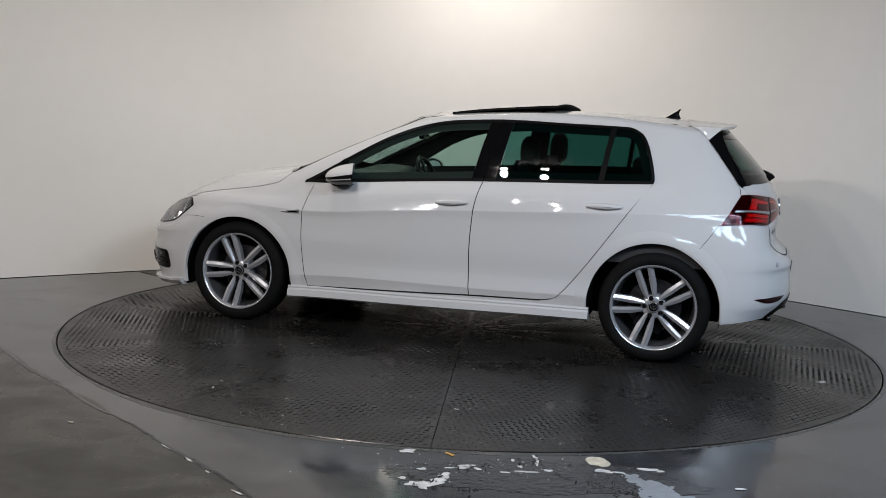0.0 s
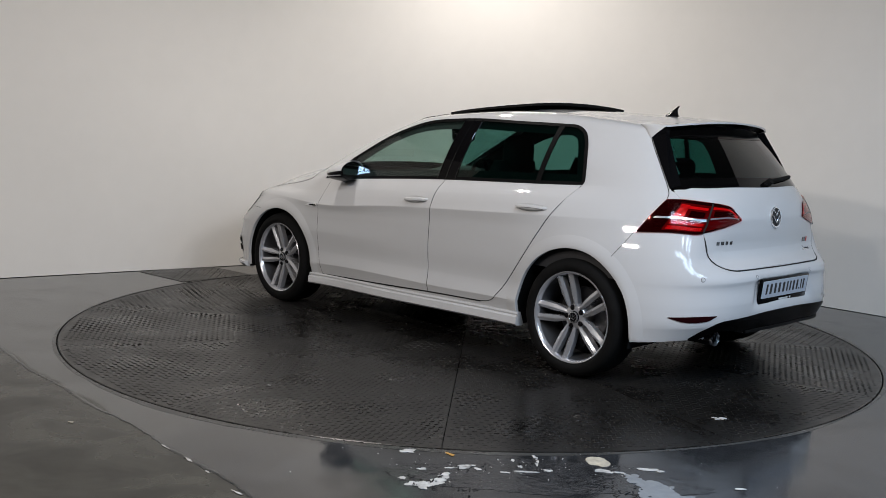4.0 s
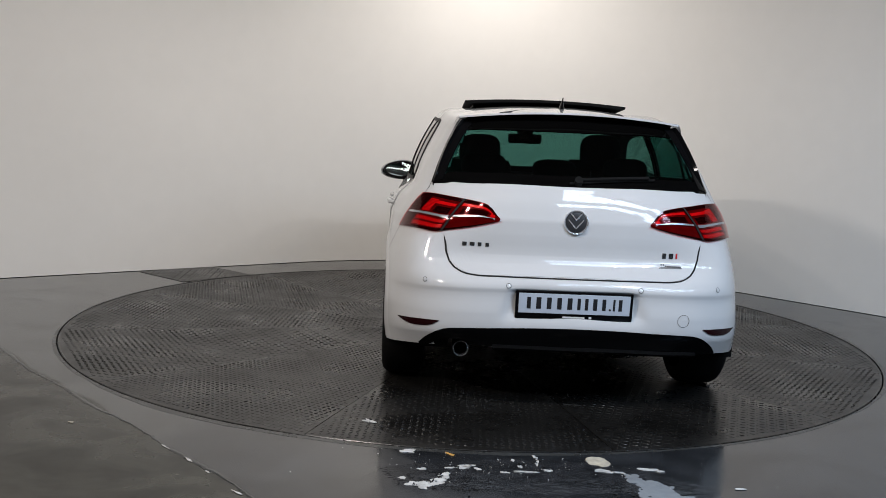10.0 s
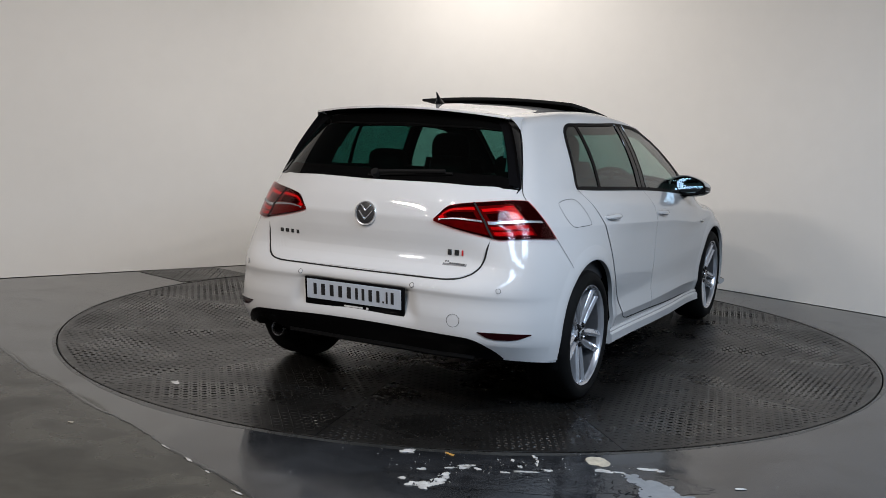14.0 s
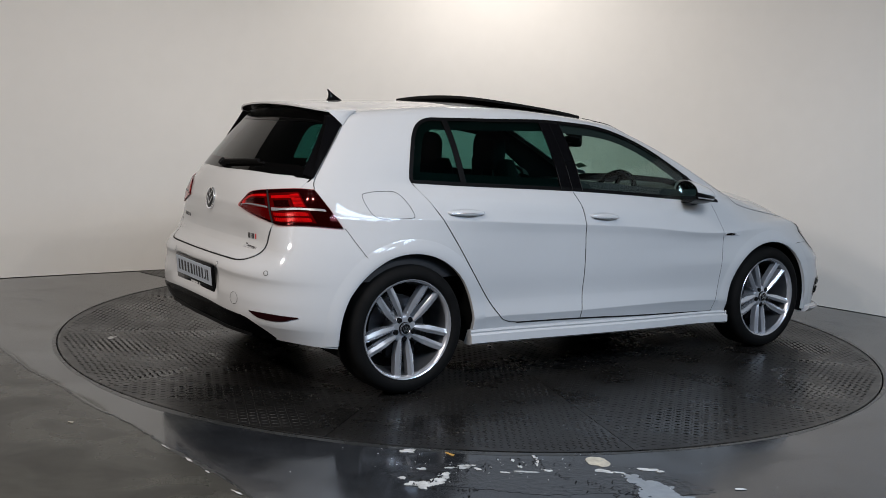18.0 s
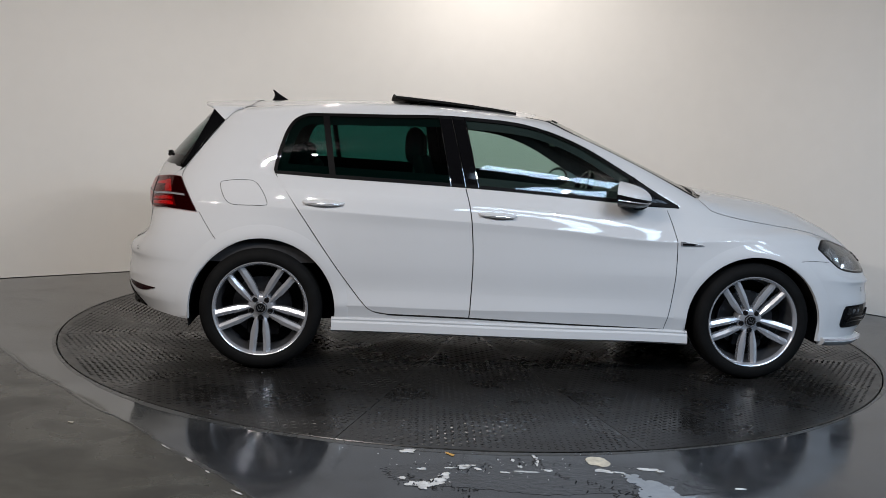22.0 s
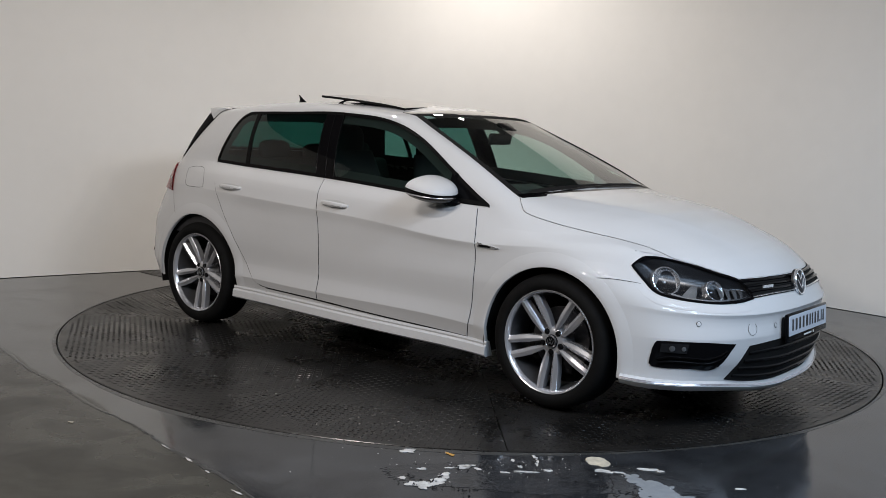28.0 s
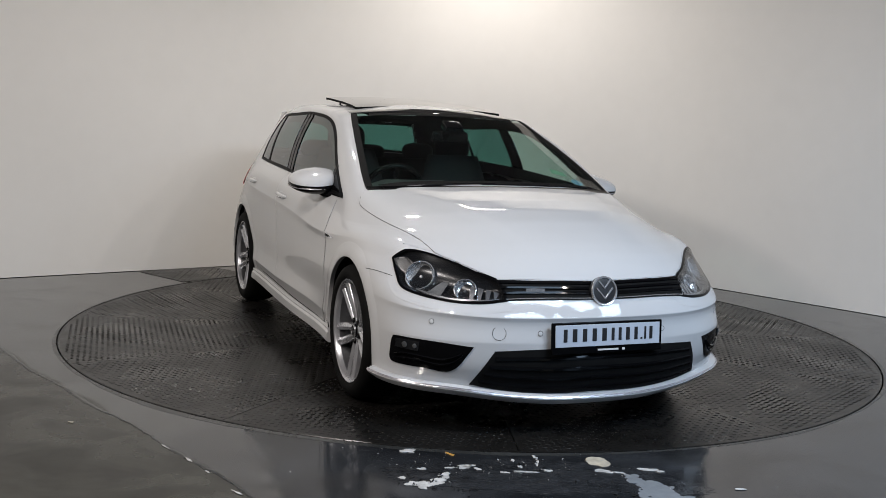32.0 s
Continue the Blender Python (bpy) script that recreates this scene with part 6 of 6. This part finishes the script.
for s in (1, -1):
    f = (lambda q: q) if s > 0 else flip_y
    seam_ = smooth_line(f([(-1.742, .662, 1.03), (-1.650, .623, 1.16), (-1.558, .567, 1.277), (-1.53, .535, 1.318)]), 22)
    inner_ = smooth_line(f([(-1.768, .610, 1.04), (-1.690, .558, 1.16), (-1.610, .492, 1.28), (-1.59, .462, 1.318)]), 22)
    bm = bmesh.new()
    rows_ = []
    for i, (p, q) in enumerate(zip(seam_, inner_)):
        t = i / 21
        tip = p.lerp(q, 0.18) + Vector((-0.003 - 0.070 * t ** 1.1, 0, 0.002 + 0.018 * t))
        rows_.append([bm.verts.new(on_form(p, 0.002)), bm.verts.new(on_form(p, 0.002).lerp(tip, 0.55) + Vector((0, 0.003 * s, 0))), bm.verts.new(tip), bm.verts.new(tip.lerp(q, 0.3) + Vector((0.012, 0, 0))), bm.verts.new(on_form(q, 0.004))])
    for p, q in zip(rows_, rows_[1:]):
        for k in range(4):
            bm.faces.new((p[k], p[k + 1], q[k + 1], q[k]))
    bm.faces.new(rows_[0])
    bm.faces.new(rows_[-1])
    part("spoiler_fin", bm, M_BLACK, spoil, "gloss black fin beside the rear window", sharp=50)

# white end plates under the spoiler's corners
for s in (1, -1):
    seam_ = smooth_line([(-1.455, .530 * s, 1.352), (-1.50, .545 * s, 1.325), (-1.548, .569 * s, 1.282)], 12)
    edge_ = smooth_line([(-1.462, .537 * s, 1.356), (-1.54, .540 * s, 1.355), (-1.620, .537 * s, 1.349)], 12)
    bm = bmesh.new()
    rows_ = [[bm.verts.new(on_form(p, 0.0045).lerp(q, k / 5) + Vector((0, s * 0.006 * math.sin(math.pi * k / 5), 0))) for k in range(6)] for p, q in zip(seam_, edge_)]
    for p, q in zip(rows_, rows_[1:]):
        for k in range(5):
            bm.faces.new((p[k], p[k + 1], q[k + 1], q[k]))
    part("spoiler_end", bm, M_PAINT, spoil, "white end plate of the spoiler")

# roof aerial
bm = bmesh.new()
secs = []
for k in range(9):
    t = k / 8
    z = 0.075 * t
    xc = -0.055 * t ** 1.3
    ln = 0.062 * (1 - t) ** 1.7 + 0.007
    wd = 0.017 * (1 - t) ** 1.6 + 0.003
    secs.append([bm.verts.new((xc + ln * math.cos(a), wd * math.sin(a), z)) for a in (2 * math.pi * j / 12 for j in range(12))])
for a, b in zip(secs, secs[1:]):
    for j in range(12):
        bm.faces.new((a[j], a[(j + 1) % 12], b[(j + 1) % 12], b[j]))
bm.faces.new(secs[-1])
bmesh.ops.scale(bm, vec=(0.85, 0.9, 0.86), verts=bm.verts)
bmesh.ops.translate(bm, vec=(-1.30, 0, 1.403), verts=bm.verts)
part("aerial_fin", bm, M_BLACK, car, "black shark-fin roof aerial")

# opened sunroof: a dark panel raised at the rear
bm = bmesh.new()
top, bot = [], []
for i in range(15):
    y = -0.47 + 0.94 * i / 14
    crown = 0.020 * (1 - (y / 0.47) ** 2)
    r1, r2 = [], []
    for k in range(9):
        t = k / 8
        x = 0.03 - 0.67 * t
        z = 1.388 + 0.076 * t ** 0.85 - 0.012 * t * t + crown
        r1.append(bm.verts.new((x, y, z)))
        r2.append(bm.verts.new((x, y, z - 0.013)))
    top.append(r1)
    bot.append(r2)
for a, b in zip(top, top[1:]):
    for i in range(8):
        bm.faces.new((a[i], b[i], b[i + 1], a[i + 1]))
frame_bm = bmesh.new()
tt = [[frame_bm.verts.new(v.co - Vector((0, 0, 0.0006))) for v in r] for r in top]
bb = [[frame_bm.verts.new(v.co) for v in r] for r in bot]
bmesh.ops.delete(bm, geom=[v for r in bot for v in r], context="VERTS")
for a, b in zip(bb, bb[1:]):
    for i in range(8):
        frame_bm.faces.new((a[i], b[i], b[i + 1], a[i + 1]))
for i in range(14):
    for k in (0, 8):
        frame_bm.faces.new((tt[i][k], tt[i + 1][k], bb[i + 1][k], bb[i][k]))
for e in (0, 14):
    for k in range(8):
        frame_bm.faces.new((tt[e][k], tt[e][k + 1], bb[e][k + 1], bb[e][k]))
sunroof = part("sunroof_panel", bm, M_ROOFGLASS, car, "dark glass sunroof panel tilted open", sharp=30)
part("sunroof_frame", frame_bm, M_UNDER, sunroof, "matt black underside of the roof panel", sharp=30)
for s in (1, -1):
    bm = tube([(-.58, .40 * s, 1.40), (-.45, .41 * s, 1.43), (-.20, .42 * s, 1.405)], 0.006, 10, 6)
    part("sunroof_lever", bm, M_PLASTIC, sunroof)

# rear wiper
def off_glass(pts, d):
    return [on_form(p, d) for p in pts]


bm = tube(off_glass([(-1.92, -.02, 1.072), (-1.90, -.16, 1.076), (-1.86, -.34, 1.080)], 0.020), 0.009, 14, 8)
wiper = part("rear_wiper", bm, M_RUBBER, car, "black rear wiper")
part("wiper_blade", tube(off_glass([(-1.93, .03, 1.060), (-1.90, -.15, 1.066), (-1.85, -.37, 1.074)], 0.010), 0.006, 14, 6), M_RUBBER, wiper)
hub_ = [on_form((-1.925, -.01, 1.065), d) for d in (-0.004, 0.034)]
part("wiper_hub", tube(hub_, 0.019, 6, 14), M_RUBBER, wiper)
# windscreen wipers lying on the cowl
for y0, y1 in ((-.10, .55), (-.62, -.02)):
    bm = tube([on_form((1.075 - .03 * abs(y0), y0, 1.0), 0.003), on_form((1.066, (y0 + y1) / 2, 1.002), 0.004), on_form((1.058 - .06 * abs(y1), y1, .995), 0.003)], 0.005, 16, 6)
    part("windscreen_wiper", bm, M_PLASTIC, car, "black windscreen wiper")
part("cowl", patch([(1.02, -.70, .962), (1.10, -.48, .982), (1.15, 0, .992), (1.10, .48, .982), (1.02, .70, .962)], [(.985, -.69, .975), (1.05, -.48, .995), (1.105, 0, 1.008), (1.05, .48, .995), (.985, .69, .975)], 0.004, 30, 4), M_DIFFUSER, car, "black cowl panel")
# wing badges
for s in (1, -1):
    f = (lambda q: q) if s > 0 else flip_y
    badge = part("wing_badge", patch(f([(.885, .868, .722), (.95, .868, .719), (1.013, .866, .722)]), f([(.885, .868, .739), (.95, .868, .735), (1.013, .866, .725)]), 0.005, 12, 4), M_CHROME, car, "chrome and black wing badge")
    part("badge_inlay", patch(f([(.895, .868, .7245), (.93, .868, .7235), (.965, .868, .7235)]), f([(.895, .868, .735), (.93, .868, .734), (.965, .868, .731)]), 0.0062, 10, 3), M_BLACK, badge)

# chrome lettering on the tailgate as plain bars
def stud_frame(p, off):
    """A frame on the body form: x outwards, z up along the surface."""
    loc, nor, _, _ = FORM.find_nearest(Vector(p))
    nor = nor if nor.dot(loc - Vector((0, 0, .6))) > 0 else -nor
    side = Vector((0, 0, 1)).cross(nor).normalized()
    r = Matrix((nor, side, nor.cross(side))).transposed().to_4x4()
    return Matrix.Translation(loc + nor * off) @ r


def bar_on(p, w, h, off, material, label="", thick=0.004, parent=None):
    bm = bmesh.new()
    box(bm, thick, w, h, stud_frame(p, off), bevel=.001, seg=1)
    return part("letter_bar", bm, material, parent or tailgate, label)


M_LETTER = mat("letter_chrome", (0.20, 0.205, 0.21), 0.18, 0.9, vary=0.2, scale=60)
for k, w in enumerate((.026, .028, .021, .021)):
    bar_on((-1.98, .508 - .0355 * k, .762), w * 0.8, .018, .0045, M_LETTER, "chrome letter bar")
for y, w, m_ in ((-.425, .019, M_LETTER), (-.459, .021, M_LETTER), (-.486, .0075, M_BADGE_R)):
    bar_on((-1.97, y, .742), w, .025, .0045, m_, "red letter bar" if m_ is M_BADGE_R else "chrome letter bar")
strip = bar_on((-1.975, -.455, .708), .112, .020, .0040, M_CHROME, "thin chrome strip with dark print")
for k in range(9):
    bar_on((-1.975, -.4115 - .0108 * k, .708), .0078, .0095, .0062, M_INK, "", .002, strip)


# ---- number plates: black frame, pale panel, plain dark bars ----
def number_plate(m):
    """Built facing +x, 0.53 x 0.13 m."""
    pl = empty("number_plate")
    pl.parent = car
    pl.matrix_basis = m
    bm = bmesh.new()
    box(bm, 0.016, 0.534, 0.132, pose(0, 0, 0), bevel=0.005)
    part("plate_frame", bm, M_BLACK, pl, "black plate frame")
    bm = bmesh.new()
    box(bm, 0.004, 0.506, 0.092, pose(0.0085, 0, 0.010), bevel=0.001, seg=1)
    part("plate_panel", bm, M_PLATE, pl, "pale blue-white plate panel")
    ws = [.034, .042, .040, .040, .042, .028, .028, .036, .032, .010, .014, .030]
    x = -(sum(ws) + .0065 * 11) / 2
    for w in ws:
        h = 0.009 if w == .010 else 0.054
        z = 0.012 - (0.0225 if w == .010 else 0)
        bm = bmesh.new()
        box(bm, 0.002, w * 0.52 if w > .02 else .0095, h, pose(0.0112, x + w / 2, z), bevel=0.0008, seg=1)
        part("plate_bar", bm, M_INK, pl)
        x += w + .0065
    bm = bmesh.new()
    box(bm, 0.002, 0.10, 0.007, pose(0.0086, 0.0, -0.052))
    box(bm, 0.002, 0.012, 0.010, pose(0.0086, 0.075, -0.052))
    part("frame_print", bm, M_PALE, pl, "small pale print on the frame", smooth=False)


number_plate(pose(2.207, 0, .445, 0, -4, 0))
number_plate(pose(-2.066, 0, .513, 0, 6, 180))
# moulded plate bracket in front
bm = bmesh.new()
box(bm, 0.03, 0.50, 0.10, pose(2.19, 0, .445), bevel=.01)
part("plate_bracket", bm, M_PLASTIC, car)

# ---- cabin ----
def seat(x, y, parent_label):
    st = empty("front_seat")
    st.parent = car
    st.matrix_basis = pose(x, y, -0.025 if y > 0 else 0.0)
    bm = bmesh.new()
    box(bm, 0.50, 0.50, 0.14, pose(0.05, 0, 0.52), bevel=0.05, seg=3)
    part("seat_cushion", bm, M_CABIN, st, parent_label)
    bm = bmesh.new()
    secs = []
    for k in range(9):
        t = k / 8
        z = 0.55 + 0.58 * t
        xc = -0.20 - 0.15 * t
        w = 0.255 - 0.075 * t ** 3
        d = 0.07 - 0.02 * t
        secs.append([bm.verts.new((xc + d * math.cos(a) * (1 if math.cos(a) > 0 else 0.9), w * (abs(math.sin(a)) ** 0.6) * (1 if math.sin(a) > 0 else -1), z)) for a in (2 * math.pi * j / 16 for j in range(16))])
    for a, b in zip(secs, secs[1:]):
        for j in range(16):
            bm.faces.new((a[j], a[(j + 1) % 16], b[(j + 1) % 16], b[j]))
    bm.faces.new(secs[-1])
    part("seat_back", bm, M_CABIN, st, parent_label)
    head_rest(st, -0.375, 0, 1.155)


def head_rest(parent_, x, y, z, w=0.125, h=0.105):
    bm = bmesh.new()
    bmesh.ops.create_uvsphere(bm, u_segments=20, v_segments=12, radius=1)
    for v in bm.verts:
        p = v.co
        v.co = (x + 0.055 * p.x, y + w * math.copysign(abs(p.y) ** 0.6, p.y), z + 0.025 + h * math.copysign(abs(p.z) ** 0.65, p.z))
    part("head_rest", bm, M_CABIN, parent_, "dark padded head rest")
    for s in (-1, 1):
        part("head_rest_post", tube([(x, y + .05 * s, z - h - .05), (x, y + .05 * s, z - h + .03)], .006, 4, 6), M_CHROME, parent_)


seat(-0.085, 0.36, "dark cloth front seat")
seat(-0.145, -0.36, "dark cloth front seat")
bench = empty("rear_bench")
bench.parent = car
bm = bmesh.new()
box(bm, 0.50, 1.25, 0.16, pose(-0.72, 0, 0.52), bevel=0.05, seg=3)
part("seat_cushion", bm, M_CABIN, bench, "dark cloth rear bench cushion")
bm = bmesh.new()
box(bm, 0.14, 1.28, 0.52, pose(-1.07, 0, 0.80, 0, -18, 0), bevel=0.05, seg=3)
part("seat_back", bm, M_CABIN, bench, "dark cloth rear bench back")
for y in (-.38, 0, .38):
    head_rest(bench, -1.16, y, 1.075 if y else 1.055, 0.12, 0.065)
bm = bmesh.new()
top, bot = [], []
for i in range(13):
    x = -1.16 - 0.665 * i / 12
    hit_, _, _, _ = FORM.ray_cast(Vector((x, 0.0, .99)), Vector((0, 1, 0)))
    half = (hit_.y if hit_ else 0.6) - 0.05
    top.append([bm.verts.new((x, half * k, .992)) for k in (-1, -0.5, 0, 0.5, 1)])
    bot.append([bm.verts.new((x, half * k, .975)) for k in (-1, -0.5, 0, 0.5, 1)])
for g in (top, bot):
    for a, b in zip(g, g[1:]):
        for k in range(4):
            bm.faces.new((a[k], a[k + 1], b[k + 1], b[k]))
for k in range(4):
    bm.faces.new((top[0][k], top[0][k + 1], bot[0][k + 1], bot[0][k]))
    bm.faces.new((top[-1][k], top[-1][k + 1], bot[-1][k + 1], bot[-1][k]))
part("parcel_shelf", bm, M_DASH, car, "dark parcel shelf")
bm = bmesh.new()
secs = []
for i in range(15):
    y = -0.66 + 1.32 * i / 14
    q = abs(y) / .66
    hump = 0.03 if -0.55 < y < -0.18 else 0.0
    prof = [(1.02 - .10 * q * q, .93), (.93 - .08 * q, .965), (.75, .975 + hump), (.60, .965 + hump), (.52, .93 + hump), (.50, .80), (.58, .62)]
    secs.append([bm.verts.new((x, y, z)) for x, z in prof])
for a, b in zip(secs, secs[1:]):
    for i in range(len(a) - 1):
        bm.faces.new((a[i], a[i + 1], b[i + 1], b[i]))
part("dashboard", bm, M_DASH, car, "dark grey dashboard", sharp=60)
# steering wheel, right-hand drive
sw = empty("steering_wheel")
sw.parent = car
sw.matrix_basis = pose(0.42, -0.36, 0.90, 0, 66, 180)
bm = tube([(0.18 * math.cos(a), 0.18 * math.sin(a), 0) for a in (2 * math.pi * k / 16 for k in range(16))], 0.016, 40, 10, closed=True)
part("wheel_rim", bm, M_PLASTIC, sw, "black steering wheel rim")
bm = bmesh.new()
lathe(bm, [(0.0, 0.04), (0.055, 0.035), (0.07, 0.01), (0.06, -0.03), (0.035, -0.16)], 20)
for a in (0, 180, 270):
    box(bm, 0.13, 0.032, 0.014, pose(0.105 * math.cos(radians(a)), 0.105 * math.sin(radians(a)), 0.0, 0, 0, a), bevel=.004, seg=1)
part("wheel_hub", bm, M_PLASTIC, sw)
# inside mirror
im = part("inside_mirror", disc_on((0.30, 0, 1.38), 0.01, -0.03), M_PLASTIC, car, "black inside mirror")
bm = bmesh.new()
box(bm, 0.035, 0.235, 0.066, pose(0.36, 0.005, 1.235, 0, 8, 6), bevel=0.016, seg=3)
part("mirror_body", bm, M_PLASTIC, im)
part("mirror_stalk", tube([(0.37, 0, 1.25), (0.40, 0, 1.28), (0.42, 0, 1.30)], 0.012, 6, 8), M_PLASTIC, im)
bm = bmesh.new()
box(bm, 0.09, 0.11, 0.05, pose(0.40, 0, 1.292, 0, 28, 0), bevel=.015)
part("sensor_box", bm, M_PLASTIC, im)
# discs behind the windscreen on the left
part("tax_disc", disc_on((.94, .53, 1.0), 0.036, -0.006, thick=0.001), M_STICK_B, car, "pale blue round disc")
bm = patch([(.88, .40, 1.04), (.90, .50, 1.03)], [(.83, .41, 1.07), (.85, .49, 1.06)], -0.006, 6, 4, 0)
part("permit_sticker", bm, M_STICK_G, car, "pale green permit sticker")


def motions():
    """The table turns steadily and carries the car round."""
    table_rows, car_rows = [], []
    for k in range(33):
        deg = TURN0 + TURN * k
        at = TC + Matrix.Rotation(radians(deg), 3, "Z") @ CAR_OFF
        table_rows.append((k, pose(TC.x, TC.y, TC.z, 0, 0, deg)))
        car_rows.append((k, pose(at.x, at.y, 0.0025, 0, 0, deg)))
    walk(table, table_rows)
    walk(car, car_rows)


motions()
